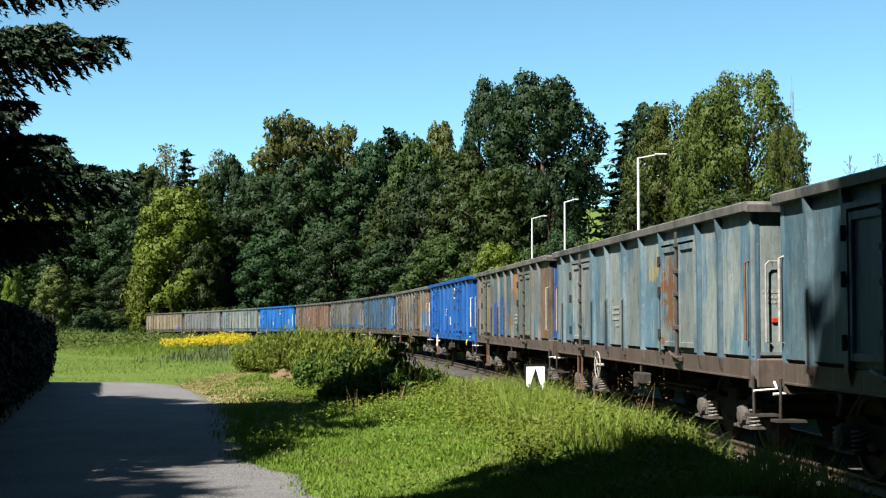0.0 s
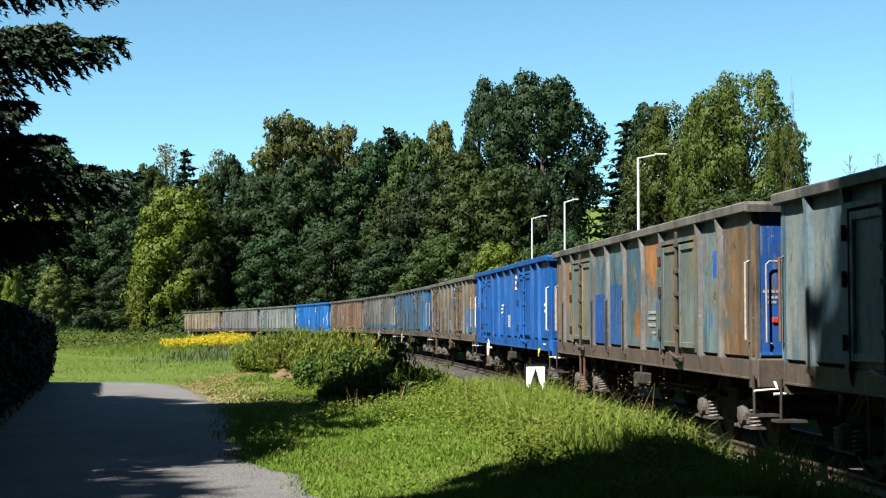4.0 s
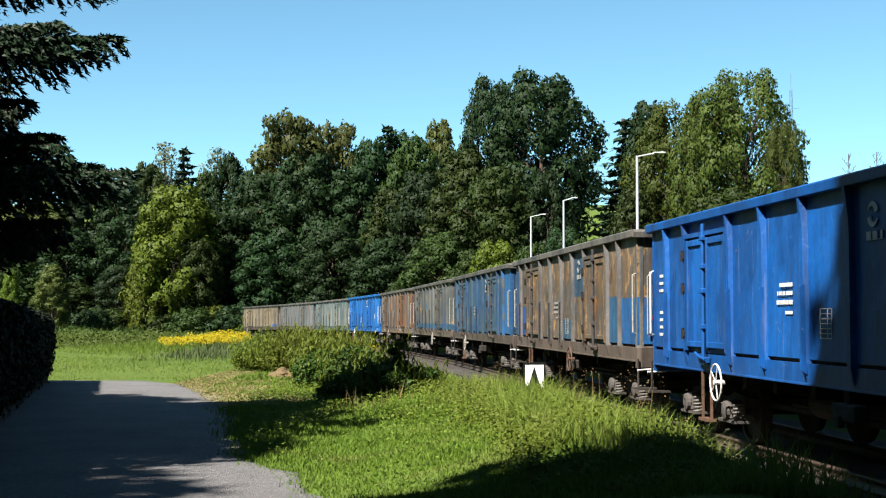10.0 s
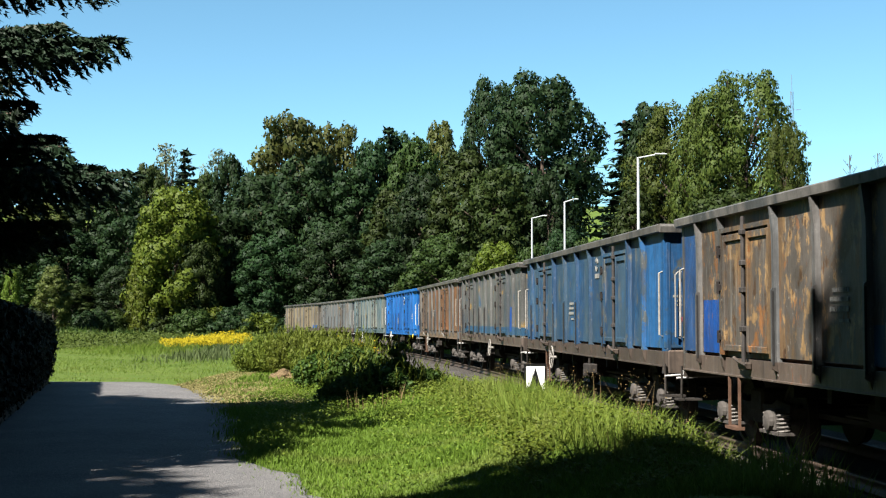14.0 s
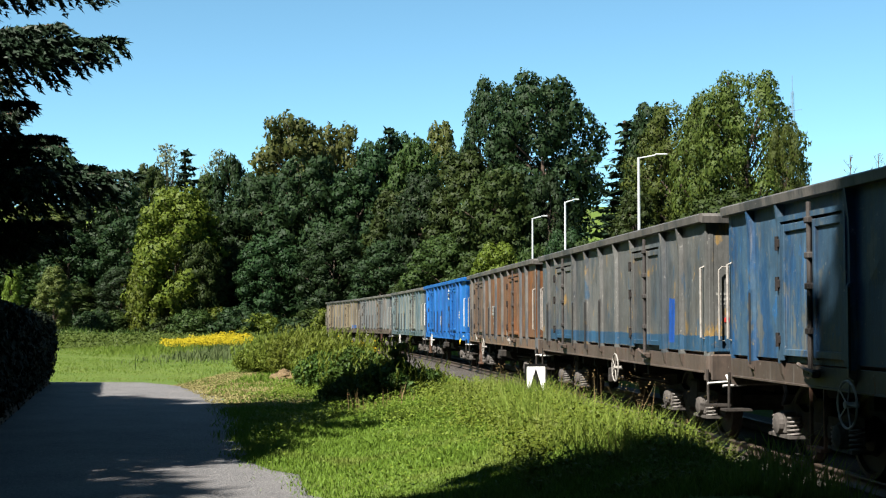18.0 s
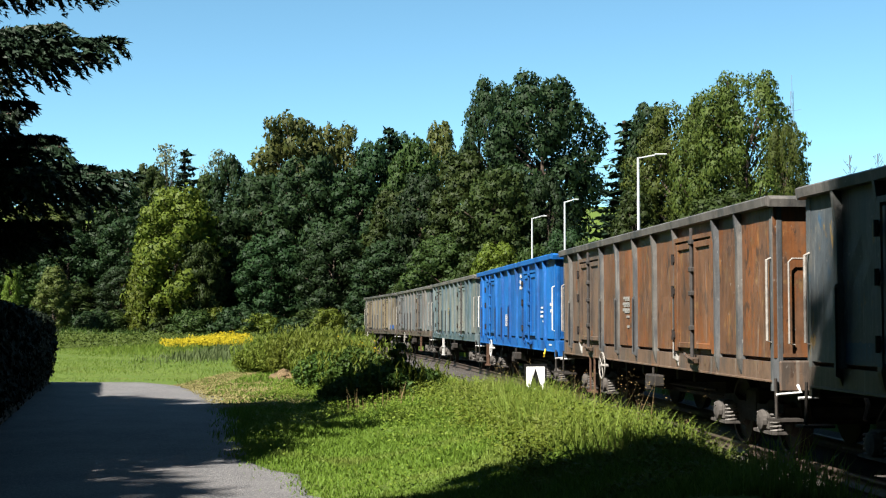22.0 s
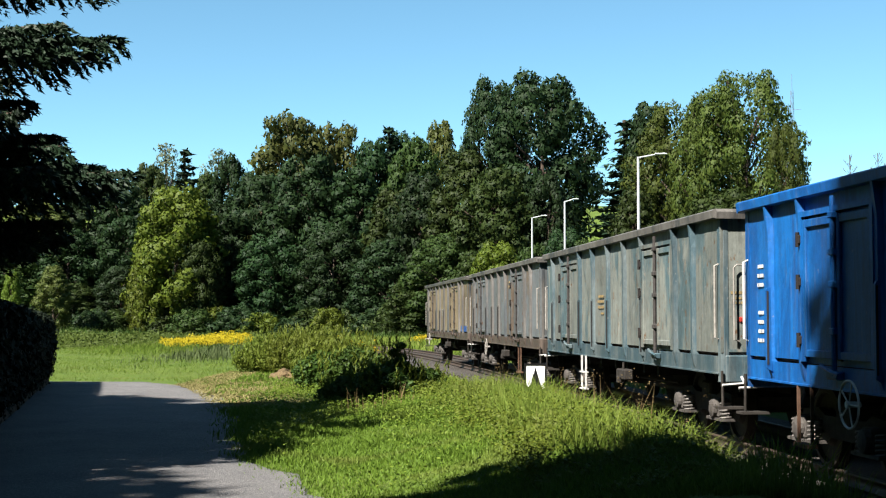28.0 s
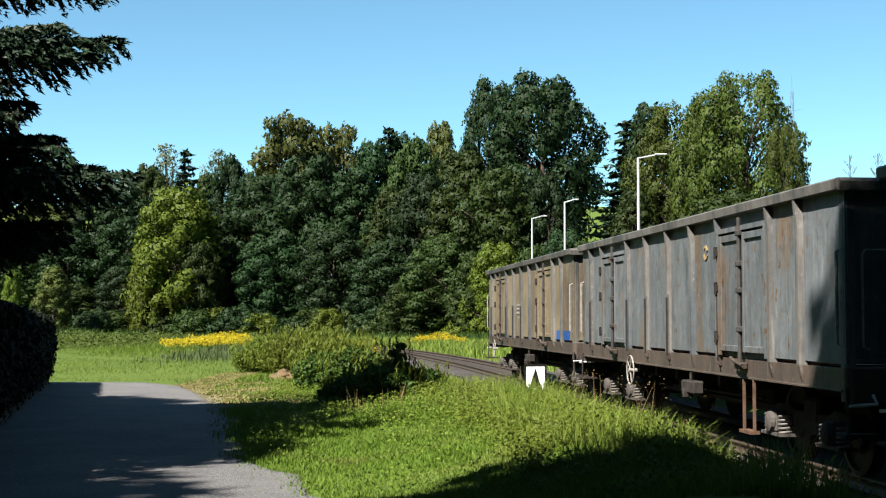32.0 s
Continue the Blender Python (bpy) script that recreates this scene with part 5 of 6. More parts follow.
# tall garden trees whose shade lies over the lane and the near wagons
# out of view; those farther back are added to block sky light
for kind, x, y, h, wide in (("high", -3.75, -0.65, 22.4, 1.43), ("round", -11.8, 13.6, 12.6, 0.9), ("round", -14.2, 20.2, 14.0, 0.55), ("round", -15.5, 16.5, 12.6, 0.6), ("shade_a", 2.5, -4.5, 18.0, 0.9), ("shade_b", -6.3, -4.8, 25.5, 0.82), ("shade_b", -9.0, -0.1, 19.2, 0.92), ("high", -11.7, 17.3, 19.0, 0.55),
                            ("shade_b", 3.0, -12.0, 24, 0.85), ("shade_a", -12.5, -7.0, 22, 0.9), ("shade_b", 9.5, -14.0, 20, 0.9), ("shade_a", -22.0, 6.0, 20, 0.9), ("shade_b", -24.0, 18.0, 20, 0.9),
                            ("shade_a", -6.0, -18.0, 22, 1.0), ("shade_b", -17.0, 0.0, 22.0, 0.78), ("round", -9.4, 12.0, 11.4, 0.55), ("round", -10.0, 21.0, 10.8, 0.55)):
    tree(kind, "deep", x, y, h, wide, label="tall dark green garden tree, out of view, shading the lane")
# unseen trees added close behind the line, beyond the near wagons, to block sky light
for kind, x, y, h, wide in (("shade_a", 12.5, -13.0, 25, 0.9), ("high", 13.0, -2.0, 28, 1.6), ("high", 13.2, 11.0, 28, 1.6), ("shade_b", 16.5, 18.0, 19, 0.9), ("shade_a", 15.0, 5.0, 22, 0.9)):
    tree(kind, "deep", x, y, h, wide, label="tall dark green tree added unseen beside the railway line to block sky light")

# unseen wood added round the back of the lane to block sky light
for kind, x, y, h, wide in (("shade_a", -34, 30, 21, 1.1), ("shade_b", -38, 44, 22, 1.1), ("shade_b", -43, 58, 22, 1.2), ("shade_a", -50, 74, 24, 1.2), ("shade_b", -58, 92, 25, 1.2), ("shade_a", -32, 14, 24, 1.1), ("shade_b", -30, 0, 25, 1.2), ("shade_b", -26, -12, 26, 1.1),
                            ("shade_a", -18, -19, 26, 1.1), ("shade_b", -4, -28, 27, 1.2), ("shade_a", 9, -27, 26, 1.1), ("shade_b", 19, -24, 25, 1.2), ("shade_b", 28, -34, 25, 1.2), ("shade_a", -40, -6, 27, 1.2), ("shade_b", -44, 20, 26, 1.2)):
    tree(kind, "deep", x, y, h, wide, label="tall dark green tree added unseen behind the lane to block sky light")

# needles coloured near black, with the shade of the hedge's face put in
LEAF["hedge"] = leafy("shade-dark hedge needles", (0.0045, 0.010, 0.0045), (0.009, 0.017, 0.007), None, 0.8, 0.05)
# clipped hedge along the lane
rng = np.random.default_rng(33)
hedge = new("hedge")
tagged(hedge, "clipped dark green hedge with a sloping top along the lane", "hedge")
n = 70000
t = rng.uniform(0, 1, n) ** 1.3
face = rng.integers(0, 5, n)
L0, L1 = np.array([-4.6, 8.0]), np.array([-11.35, 37.0])
dirv = (L1 - L0) / np.linalg.norm(L1 - L0)
nrm2 = np.array([dirv[1], -dirv[0]])
w = np.where(face == 0, 1.0, np.where(face == 1, -1.0, rng.uniform(-1, 1, n)))
hh = np.where(face >= 3, 1.0, rng.uniform(0, 1, n))
HH = 2.36 - 0.48 * t - 0.12 * w ** 2 - 0.5 * np.clip((t - 0.985) / 0.015, 0, 1) * (hh >= 1)
ctr = L0 + (L1 - L0) * t[:, None]
half = 0.75 * (0.70 + 0.30 * np.sin(np.minimum(hh, 0.93) / 0.93 * 2.2) / 0.95 * (1 - 0.22 * (hh > 0.93)))
p = np.stack([ctr[:, 0] + nrm2[0] * w * half, ctr[:, 1] + nrm2[1] * w * half, hh * HH], 1) + rng.normal(0, 0.035, (n, 3))
p[:, 2] += ground_z(p[:, 0], p[:, 1])
nn = np.stack([nrm2[0] * w * (hh < 1), nrm2[1] * w * (hh < 1), 0.3 + (hh >= 1)], 1)
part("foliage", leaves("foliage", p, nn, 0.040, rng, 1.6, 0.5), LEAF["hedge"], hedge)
bm = bmesh.new()
c0, c1 = L0 + dirv * 0.1, L1 - dirv * 0.1
prof = [(-0.6, 0.0), (0.6, 0.0), (0.66, 1.75), (-0.66, 1.75)]
lo = [bm.verts.new((c0[0] + nrm2[0] * a, c0[1] + nrm2[1] * a, -0.2 + z)) for a, z in prof]
hi = [bm.verts.new((c1[0] + nrm2[0] * a, c1[1] + nrm2[1] * a, -0.2 + z)) for a, z in prof]
bm.faces.new(lo)
bm.faces.new(hi[::-1])
for i in range(4):
    bm.faces.new((lo[i], hi[i], hi[(i + 1) % 4], lo[(i + 1) % 4]))
bmesh.ops.recalc_face_normals(bm, faces=bm.faces[:])
part("branch_core", bm, M["bark"], hedge)

# ---- grass and weeds ----
LEAF["grass"] = leafy("sunny grass", (0.056, 0.104, 0.011), (0.138, 0.208, 0.026), (0.142, 0.164, 0.036), 0.6, 0.3)
LEAF["tall"] = leafy("tall seeding grass", (0.088, 0.138, 0.017), (0.188, 0.236, 0.042), (0.208, 0.196, 0.062), 0.65, 0.35)
LEAF["weed"] = leafy("leafy weeds", (0.080, 0.126, 0.012), (0.150, 0.206, 0.027), None, 0.55, 0.3)
LEAF["straw"] = leafy("cut straw", (0.190, 0.178, 0.062), (0.310, 0.285, 0.115), None, 0.8, 0.15)
LEAF["gold"] = leafy("goldenrod flowers", (0.17, 0.125, 0.004), (0.34, 0.255, 0.008), None, 0.7, 0.2)
LEAF["stalk"] = leafy("dry tan stalks", (0.102, 0.0768, 0.0288), (0.192, 0.147, 0.064), None, 0.8, 0.1)
LEAF["bush"] = leafy("bush leaves", (0.018, 0.042, 0.007), (0.060, 0.096, 0.016), None, 0.55, 0.22)
LEAF["reed"] = leafy("slim yellow green stems", (0.062, 0.096, 0.010), (0.145, 0.182, 0.025), None, 0.6, 0.3)
LEAF["blue"] = leafy("grey green weeds", (0.0544, 0.0864, 0.0288), (0.096, 0.128, 0.048), None, 0.7, 0.2)


def blades(name, x, y, h, wd, rng, lean=0.35, label="", mat="grass", bend=0.5, base=None):
    """Tapered, bent blades of grass standing at points."""
    n = len(x)
    z = ground_z(x, y) - 0.02 if base is None else base
    a = rng.uniform(0, 2 * math.pi, n)
    l = np.abs(rng.normal(0, lean, n)) * h
    tip = np.stack([x + np.cos(a) * l, y + np.sin(a) * l, z + h], 1)
    bot = np.stack([x, y, z], 1)
    mid = bot + (tip - bot) * np.array([bend * 0.7, bend * 0.7, 0.55])
    b = rng.uniform(0, 2 * math.pi, n)
    sd = np.stack([np.cos(b), np.sin(b), 0 * b], 1) * (wd * rng.uniform(0.6, 1.4, n))[:, None]
    v = np.stack([bot - sd * 0.6, bot + sd * 0.6, mid - sd, mid + sd, tip], 1).reshape(-1, 3)
    q = np.arange(n * 5).reshape(n, 5)
    f = np.concatenate([q[:, [0, 1, 3]], q[:, [0, 3, 2]], q[:, [2, 3, 4]]])
    me = quads(name, v, f)
    me.materials.append(LEAF[mat])
    return tagged(new(name, me), label, "grass", kind="stuff")


def scatter(rng, n, x0, x1, y0, y1, near=1.0):
    """Points over a stretch, thinning with distance."""
    y = y0 * (y1 / y0) ** (rng.uniform(0, 1, n) ** near)
    return rng.uniform(x0, x1, n), y


def road_right(y):
    return np.interp(y, row_y, row_r)


def patchy(x, y, s, k=0.0):
    return 0.5 + 0.5 * np.sin(x * s + 1.7 * np.sin(y * s * 0.6 + k)) * np.sin(y * s * 0.8 + k + 1.3 * np.sin(x * s * 0.7))


rng = np.random.default_rng(41)
x, y = scatter(rng, 420000, -6, 4.2, 10.5, 46)
d, _ = track_dist(x, y)
keep = (x > road_right(y) + rng.normal(-0.02, 0.24, len(x))) & (d < -2.5) & (rng.uniform(0, 1, len(x)) > 0.25 * patchy(x, y, 1.1))
straw = (y > 27) & (y < 46) & (x < -3.0 - 0.03 * (y - 30)) & (rng.uniform(0, 1, len(x)) < 0.8)
keep = keep & ~straw
x, y, d = x[keep], y[keep], d[keep]
h = (0.045 + (0.04 + 0.08 * smooth(17, 22, y)) * patchy(x, y, 1.3) + 0.14 * smooth(-4.6, -3.0, d) * (0.2 + 0.8 * smooth(12.3, 13.8, y))) * rng.uniform(0.5, 1.4, len(x))
blades("lawn_grass", x, y, h, 0.0035 + 0.00022 * y, rng, 0.5, "bright green uneven grass beside the track")
x, y = scatter(rng, 100000, -3, 4.6, 10.5, 40)
d, _ = track_dist(x, y)
keep = (d > -4.3) & (d < -1.95 + 0.28 * (y < 19)) & (rng.uniform(0, 1, len(x)) < 0.30 + 0.8 * patchy(x, y, 2.3, 1.0))
x, y = x[keep], y[keep]
blades("tall_grass", x, y, rng.uniform(0.20, 0.55, len(x)) * (0.6 + 0.6 * patchy(x, y, 1.7, 2)) * (0.35 + 0.65 * smooth(34, 25, y)) * (1 + 0.12 * smooth(18.0, 15.0, y)) * (0.22 + 0.78 * np.maximum(smooth(12.3, 13.8, y), smooth(0.19, 0.25, x / y))), 0.005 + 0 * x, rng, 0.5, "tall seeding grass along the rails", "tall")


def seed_heads(name, x, y, h, rng, mat, label, spread=0.05, per=12, size=0.006):
    z = ground_z(x, y) + h
    n = len(x)
    k = np.repeat(np.arange(n), per)
    p = np.stack([x[k], y[k], z[k]], 1) + rng.normal(0, 1, (n * per, 3)) * np.array([spread * 0.5, spread * 0.5, spread])
    me = leaves(name, p, np.tile([0, 0, 1.0], (len(p), 1)), size, rng, 2.0, 1.0)
    me.materials.append(LEAF[mat])
    return tagged(new(name, me), label, "weed", kind="stuff")


# tall seeding weeds beside the rails
x, y = scatter(rng, 300, 0, 3.9, 13, 30)
d, _ = track_dist(x, y)
keep = (d > -3.2) & (d < -2.0)
x, y = x[keep], y[keep]
h = rng.uniform(0.45, 0.85, len(x))
blades("weed_stalks", x, y, h, 0.004 + 0 * x, rng, 0.25, "thin dry weed stalks beside the rails", "stalk")
seed_heads("weed_heads", x, y, h - 0.05, rng, "stalk", "brown weed seed heads beside the rails", 0.05)
# leafy ground weeds in clumps
x, y = scatter(rng, 8000, -4, 3.2, 12, 40)
d, _ = track_dist(x, y)
keep = (x > road_right(y) + 0.15) & (d < -2.6) & (patchy(x, y, 1.9, 3.0) > 0.62 - 0.25 * smooth(19, 23, y)) & (rng.uniform(0, 1, len(x)) < 0.15 + 0.85 * smooth(17, 22, y))
x, y = x[keep], y[keep]
k = np.repeat(np.arange(len(x)), 9)
p = np.stack([x[k], y[k], ground_z(x, y)[k]], 1) + rng.normal(0, 1, (len(k), 3)) * np.array([0.10, 0.10, 0.0]) + np.array([0, 0, 1.0]) * rng.uniform(0.04, 0.26, len(k))[:, None]
me = leaves("ground_weeds", p, np.tile([0, 0, 1.0], (len(p), 1)), 0.013, rng, 1.7, 0.5)
me.materials.append(LEAF["weed"])
tagged(new("ground_weeds", me), "broad-leaved green weeds in the grass", "weed", kind="stuff")

# far meadow: tufts thinning out
x, y = scatter(rng, 150000, -42, 4, 36, 175)
d, _ = track_dist(x, y)
keep = (np.abs(d) > 2.7) & ~((y < 39) & (x < road_right(np.minimum(y, 38.2))))
x, y = x[keep], y[keep]
tall = smooth(72, 95, y + 10 * np.sin(x * 0.3)) * 0.6 * (0.5 + 0.5 * patchy(x, y, 0.35, 2.0))
h = (0.05 + 0.09 * patchy(x, y, 0.5) + tall * rng.uniform(0.4, 1.0, len(x)))
blades("meadow_grass", x, y, h * 0.75, 0.00017 * y, rng, 0.5, "long green meadow grass before the forest")
x, y = scatter(rng, 60000, -7.2, -2.9, 27, 46)
keep = x > road_right(np.minimum(y, 38.2)) - 0.6
blades("cut_grass", x[keep], y[keep], rng.uniform(0.02, 0.07, keep.sum()), 0.022 + 0 * x[keep], rng, 2.0, "dry yellow cut grass beside the lane", "straw")
x, y = rng.uniform(0, 9.0, 26000), scatter(rng, 26000, 0, 1, 34, 160)[1]
d, s = track_dist(x + np.interp(y, TY, TX) + 2.5, y)
xx = x + np.interp(y, TY, TX) + 2.5
blades("verge_grass", xx, y, rng.uniform(0.2, 0.7, len(x)), 0.0004 * y, rng, 0.5, "tall pale grass beyond the rails", "tall")


def flower_band(name, x, y, h, label, per=22, spread=0.13, size=0.035):
    k = np.repeat(np.arange(len(x)), per)
    z = ground_z(x, y)[k] + (h[k] * (0.72 + 0.28 * rng.uniform(0, 1, len(k))))
    p = np.stack([x[k], y[k], z], 1) + rng.normal(0, 1, (len(k), 3)) * np.array([spread, spread, 0.06])
    me = leaves(name, p, np.tile([0, -0.5, 1.0], (len(p), 1)), size, rng, 1.4, 0.7)
    me.materials.append(LEAF["gold"])
    tagged(new(name, me), label, "flowers", kind="stuff")


n = 900
y = rng.uniform(84, 112, n)
x = y * (-0.208 + 0.066 * rng.beta(1.5, 1.2, n))
keep = patchy(x, y, 0.9, 1.0) > 0.05
x, y, n = x[keep], y[keep], int(keep.sum())
flower_band("goldenrod", x, y, (0.30 + 0.60 * rng.uniform(0, 1, n) ** 1.4) * (0.55 + 0.50 * smooth(-0.21, -0.155, x / y)) * (0.7 + 0.5 * patchy(x, y, 1.6, 0.4)), "band of bright yellow goldenrod flowers in the meadow")
blades("goldenrod_stems", np.repeat(x, 8) + rng.normal(0, 0.2, n * 8), np.repeat(y, 8) + rng.normal(0, 0.2, n * 8), rng.uniform(0.15, 0.5, n * 8), 0.02 + np.zeros(n * 8), rng, 0.3, "green stems under the goldenrod", "bush")
n = 130
y = rng.uniform(96, 108, n)
x = rng.uniform(-2.3, 1.6, n)
flower_band("goldenrod", x, y, rng.uniform(0.4, 1.0, n) * (1.1 - 0.25 * np.abs(x + 0.3)), "patch of yellow goldenrod beyond the rails")
x, y = rng.normal(-10.6, 1.6, 2200), rng.normal(68, 5.5, 2200)
blades("pale_weeds", x, y, rng.uniform(0.1, 0.75, len(x)) * np.exp(-((x + 10.6) / 2.6) ** 2), 0.022 + 0 * x, rng, 0.5, "grey-green weeds in the meadow", "blue")


def bush(x, y, h, r, leaf, seed, size=0.035, per=300, label="", stems=0, lobes=26):
    """A loose leafy bush with upright shoots."""
    g = np.random.default_rng(seed)
    b = new("bush")
    tagged(b, label, "bush", group="bushes beside the track")
    p, nn, c = lobed(g, h, r, 0.0, lobes, per, size, 0.35, (0.22, 0.40))
    p[:, 2] = np.abs(p[:, 2])
    part("foliage", leaves("foliage", p, nn, size, g, 1.7, 0.9), LEAF[leaf], b)
    bm = bmesh.new()
    for cc, lr in c[::4]:
        tube(bm, [(0, 0, -0.1), (cc[0] * 0.5, cc[1] * 0.5, cc[2] * 0.55), tuple(cc)], 0.012, 4)
    part("woody_base", bm, M["bark"], b)
    if stems:
        a, q = g.uniform(0, 6.28, stems), r * np.sqrt(g.uniform(0, 1, stems)) * 0.95
        hh = h * g.uniform(0.75, 1.18, stems)
        P, D = [], []
        for i in range(stems):
            m = 26
            u = g.uniform(0.25, 1, m)
            le = g.uniform(0.05, 0.3)
            P.append(np.stack([q[i] * math.cos(a[i]) * (1 + le * u), q[i] * math.sin(a[i]) * (1 + le * u), hh[i] * u], 1))
            D.append(np.stack([0.5 * np.cos(u * 40), 0.5 * np.sin(u * 40), 0.75 + 0 * u], 1))
        part("shoot_leaves", sprays("shoot_leaves", np.concatenate(P), np.concatenate(D), g, 0.10, 0.014), LEAF["reed"], b)
    b.matrix_world = pose(x, y, float(ground_z(x, y)) - 0.03)
    return b


bush(-6.0, 46.0, 1.05, 1.15, "reed", 51, 0.026, 420, "yellow-green upright bush of slim shoots", 170)
bush(-5.1, 44.5, 1.30, 1.30, "reed", 52, 0.026, 480, "yellow-green upright bush of slim shoots", 230)
bush(-4.15, 42.0, 1.40, 1.25, "reed", 53, 0.026, 480, "yellow-green upright bush of slim shoots", 220)
bush(-3.05, 37.0, 1.38, 1.15, "reed", 60, 0.024, 480, "yellow-green leafy bush with slim shoots", 190)
bush(-2.75, 33.0, 1.05, 0.90, "bush", 54, 0.027, 520, "dark green leafy bush beside the track", 60)
bush(-1.95, 31.5, 1.18, 0.85, "bush", 55, 0.027, 500, "green leafy bush with some goldenrod", 80)
bush(-1.25, 28.2, 0.85, 0.75, "bush", 56, 0.027, 500, "dark green low bush beside the track", 40)
bush(-0.50, 28.8, 0.78, 0.60, "bush", 58, 0.026, 420, "dark green low bush near the rails", 30)
bush(-1.95, 27.9, 0.62, 0.60, "bush", 59, 0.026, 400, "low leafy bush at the edge of the grass", 20)
bush(-0.95, 28.6, 1.28, 0.32, "bush", 57, 0.026, 220, "slim young green sapling among the bushes", 20, 14)
for cx, cy, w, n in ((-1.40, 28.9, 0.16, 14), (-2.0, 33.4, 0.3, 5), (-2.6, 37.6, 0.3, 8)):
    x, y = rng.normal(cx, w, n), rng.normal(cy, w * 0.6, n)
    flower_band("goldenrod", x, y, rng.uniform(0.75, 1.15, n) * (1.15 if cy > 31 else 0.8), "yellow goldenrod heads among the bushes", 40, 0.06, 0.016)
x, y = rng.normal(-1.25, 0.40, 60), rng.normal(24.6, 0.4, 60)
blades("dry_stalks", x, y, rng.uniform(0.2, 0.6, 60), 0.008 + 0 * x, rng, 0.25, "dry reddish weed stalks beside the bushes", "stalk")
# heap of cut turf
bm = bmesh.new()
bmesh.ops.create_icosphere(bm, subdivisions=4, radius=1.0)
for v in bm.verts:
    q = v.co.copy()
    k = 1 + 0.25 * noise.noise(q * 2.2) + 0.12 * noise.noise(q * 6)
    v.co = Vector((q.x * 0.5 * k, q.y * 0.7 * k, max(-0.1, q.z) * 0.30 * k))
m_heap = gravel_mat("dry turf and earth", (0.070, 0.050, 0.026), (0.13, 0.090, 0.045), (0.18, 0.13, 0.065))
put("earth_mound", bm, m_heap, "low mound of dry cut turf and earth beside the lane", "mound", pose(-4.62, 40.0, float(ground_z(-4.62, 40.0))))

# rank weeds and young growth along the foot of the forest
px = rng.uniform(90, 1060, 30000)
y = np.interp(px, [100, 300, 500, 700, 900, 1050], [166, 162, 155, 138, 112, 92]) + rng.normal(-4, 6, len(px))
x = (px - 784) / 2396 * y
d, _ = track_dist(x, y)
keep = np.abs(d) > 3.5
x, y, px = x[keep], y[keep], px[keep]
hh = rng.uniform(0.2, 0.8, len(x)) * (0.3 + 1.4 * patchy(x, y, 0.45, 4.0)) * (1 + 0.4 * smooth(300, 200, px))
blades("forest_edge_weeds", x, y, hh, 0.03 + 0 * x, rng, 0.5, "tall rank weeds along the foot of the forest", "bush")

# broad-leaved weeds on the bank by the rails
x, y = scatter(rng, 7500, -2, 4.0, 11, 38)
d, _ = track_dist(x, y)
keep = (d > -4.8) & (d < -2.1) & (patchy(x, y, 2.6, 5.0) > 0.42)
x, y = x[keep], y[keep]
tall = rng.uniform(0.12, 0.46, len(x)) * (0.25 + 0.75 * np.maximum(smooth(12.3, 13.8, y), smooth(0.19, 0.25, x / y)))
k = np.repeat(np.arange(len(x)), 16)
p = np.stack([x[k], y[k], ground_z(x, y)[k]], 1) + rng.normal(0, 1, (len(k), 3)) * np.array([0.06, 0.06, 0.0]) + np.array([0, 0, 1.0]) * (tall[k] * rng.uniform(0.15, 1.0, len(k)))[:, None]
me = leaves("bank_weeds", p, np.tile([0, -0.3, 1.0], (len(p), 1)), 0.012, rng, 1.9, 0.7)
me.materials.append(LEAF["weed"])
tagged(new("bank_weeds", me), "leafy green weeds on the bank by the rails", "weed", kind="stuff")

# rough herbs at the back of the meadow, before the forest
LEAF["herb"] = leafy("rough meadow herbs", (0.036, 0.068, 0.010), (0.088, 0.130, 0.022), None, 0.6, 0.25)
n = 5200
y = rng.uniform(86, 165, n)
x = y * rng.uniform(-0.305, -0.12, n)
d, _ = track_dist(x, y)
keep = (np.abs(d) > 4.0) & (patchy(x, y, 0.32, 2.6) > 0.30) & ~((y < 116) & (x / y > -0.215) & (x / y < -0.138))
x, y = x[keep], y[keep]
hh = rng.uniform(0.25, 0.95, len(x)) * (0.5 + 0.8 * patchy(x, y, 0.6, 1.2)) * smooth(84, 104, y)
k = np.repeat(np.arange(len(x)), 14)
p = np.stack([x[k], y[k], ground_z(x, y)[k]], 1) + rng.normal(0, 1, (len(k), 3)) * np.array([0.28, 0.28, 0.0]) + np.array([0, 0, 1.0]) * (hh[k] * rng.uniform(0.1, 1.0, len(k)))[:, None]
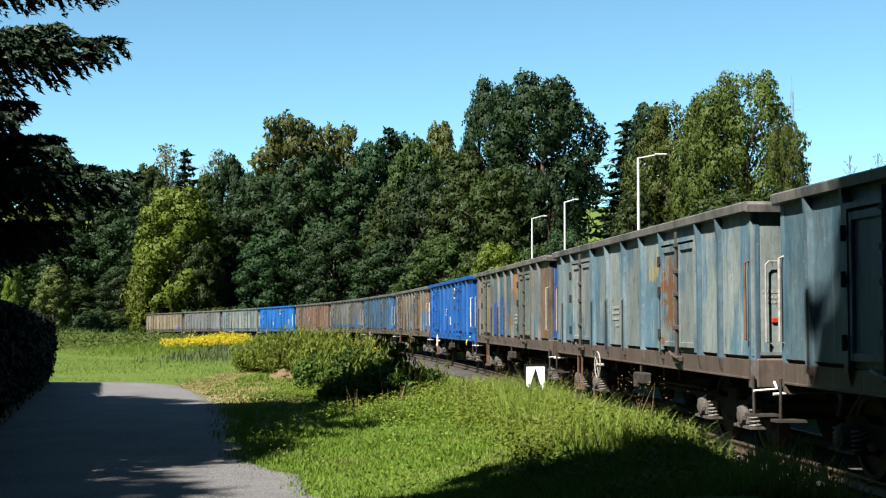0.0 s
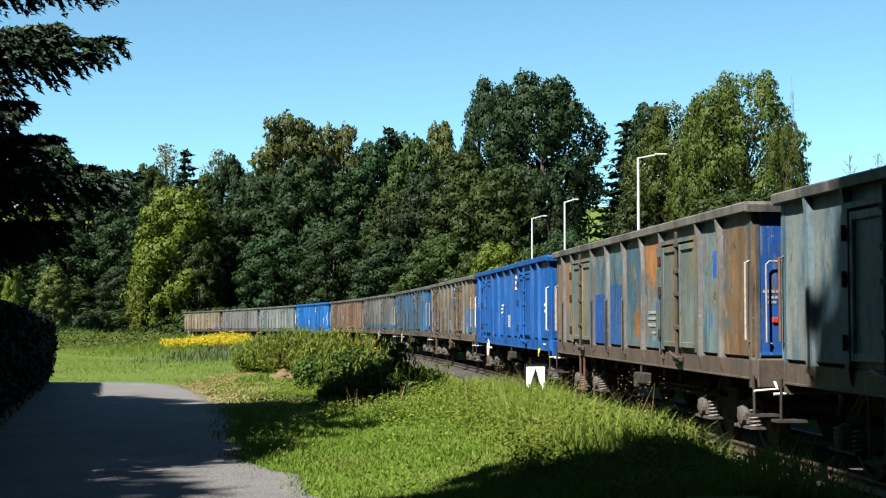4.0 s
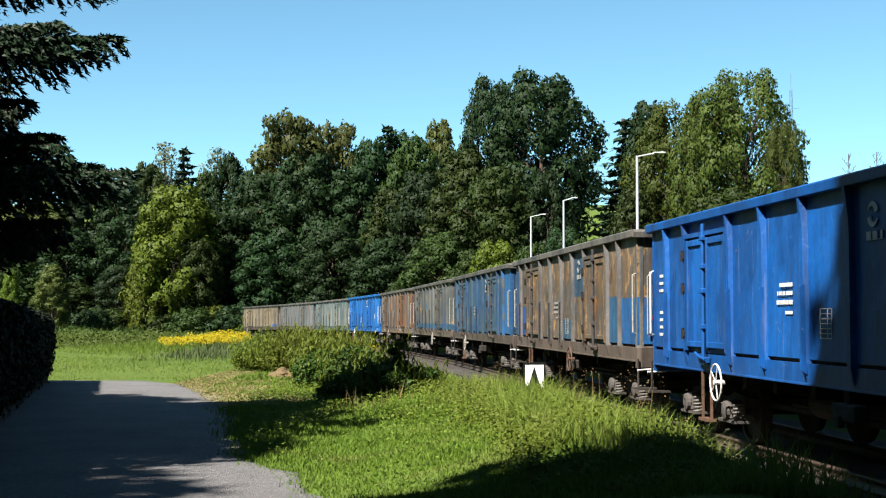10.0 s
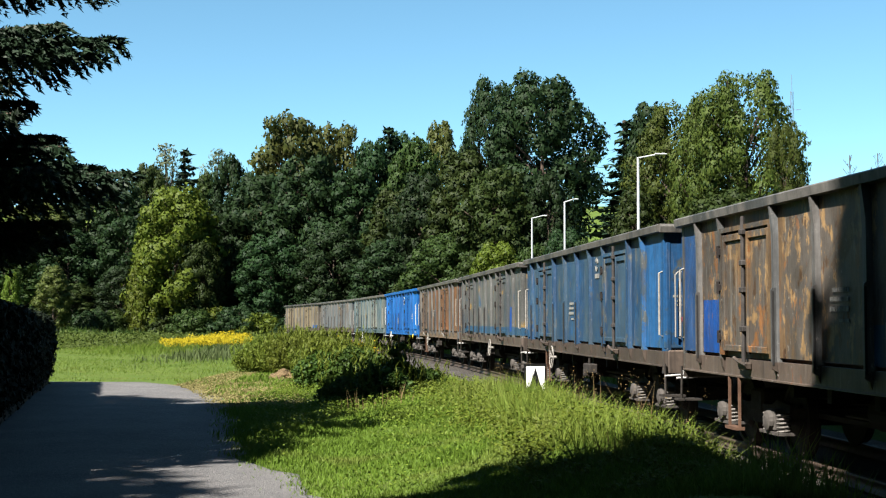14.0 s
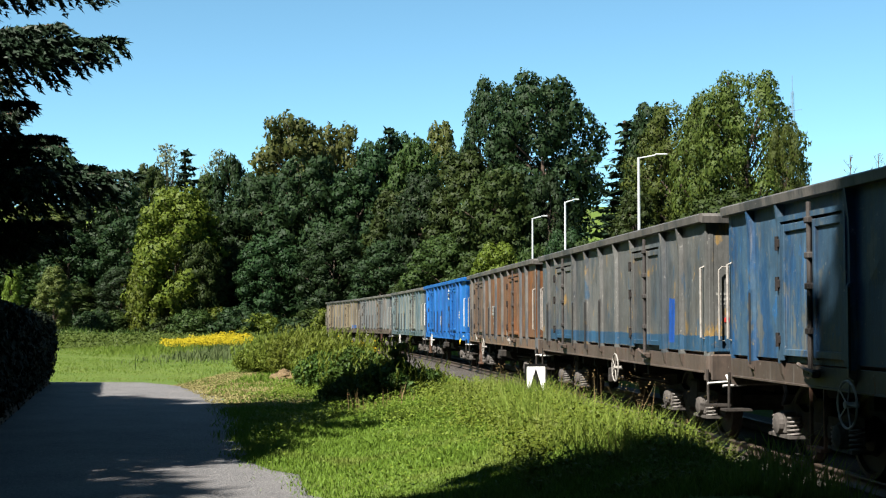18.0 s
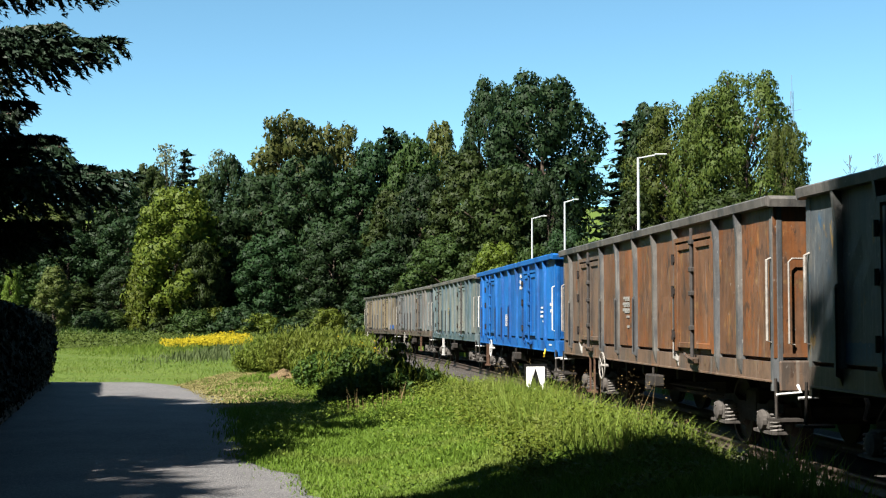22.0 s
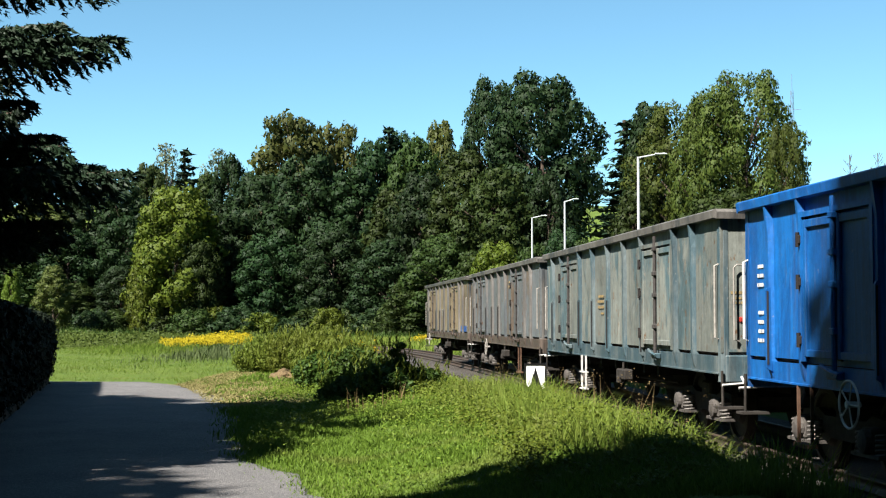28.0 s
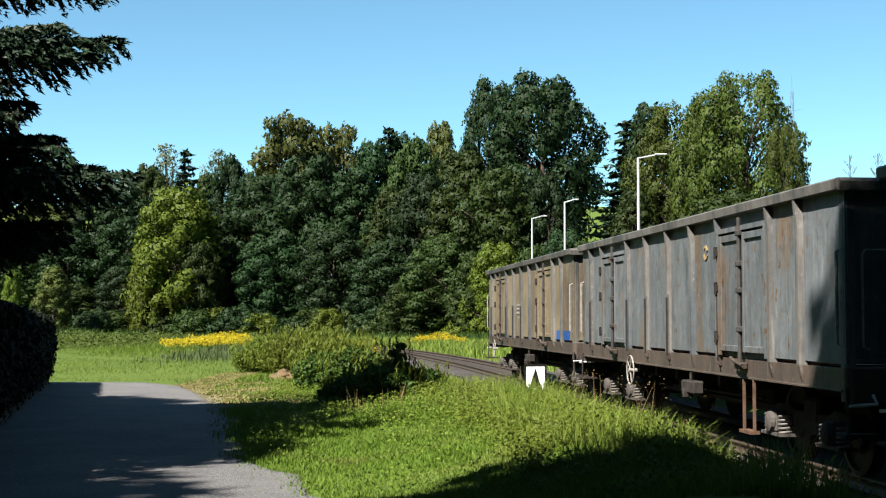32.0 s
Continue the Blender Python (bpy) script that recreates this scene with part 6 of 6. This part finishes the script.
me = leaves("meadow_herbs", p, np.tile([0, -0.4, 0.9], (len(p), 1)), 0.062, rng, 1.7, 0.7)
me.materials.append(LEAF["herb"])
tagged(new("meadow_herbs", me), "rough green herbs at the back of the meadow", "herbs", kind="stuff")

# dark undergrowth added beyond the line, hidden by the train, to block skylight
n = 32000
s = rng.uniform(-60, 26, n)
o = rng.uniform(3.0, 5.5, n)
hgt = rng.uniform(0, 1, n) ** 0.7 * (1.45 - 0.35 * smooth(14, 26, s)) * (0.8 + 0.3 * np.sin(s * 0.9))
P = np.stack([np.interp(s, TS, TX), np.interp(s, TS, TY), np.interp(s, TS, TH)], 1)
x, y = P[:, 0] + o * np.cos(P[:, 2]), P[:, 1] - o * np.sin(P[:, 2])
me = leaves("trackside_undergrowth", np.stack([x, y, ground_z(x, y) + hgt], 1), np.tile([-0.6, -0.3, 0.6], (n, 1)), 0.095, rng, 1.6, 0.7)
me.materials.append(LEAF["deep"])
tagged(new("trackside_undergrowth", me), "dark green undergrowth added beyond the track to block sky light", "undergrowth", kind="stuff")

# ---- what moves ----
PITCH = 14.04


def run(t):
    """Metres that the train has gone at t seconds."""
    return 3.41581 * t + 0.026025 * t * t - 0.0003646 * t ** 3 + 0.000004959 * t ** 4


def wagon_pose(index, t):
    s = -1.1 + (11 - index) * PITCH - run(t)
    ax, ay, az, _ = track(s - 4.5)
    bx, by, bz, _ = track(s + 4.5)
    y = Vector((ax - bx, ay - by, az - bz)).normalized()
    x = y.cross(Vector((0, 0, 1))).normalized()
    z = x.cross(y)
    m = Matrix((x, y, z)).transposed().to_4x4()
    m.translation = Vector(((ax + bx) / 2, (ay + by) / 2, (az + bz) / 2))
    return m


def motions():
    times = [i * 0.5 for i in range(65)]
    for w, index in WAGONS:
        walk(w, [(t, wagon_pose(index, t)) for t in times])
    spin = [i * 4 / 30 for i in range(241)]
    poses = [(t, math.degrees(-run(t) / 0.46)) for t in spin]
    for ax, y in WHEELSETS:
        walk(ax, [(t, pose(0, y, 0.46, a)) for t, a in poses])


motions()
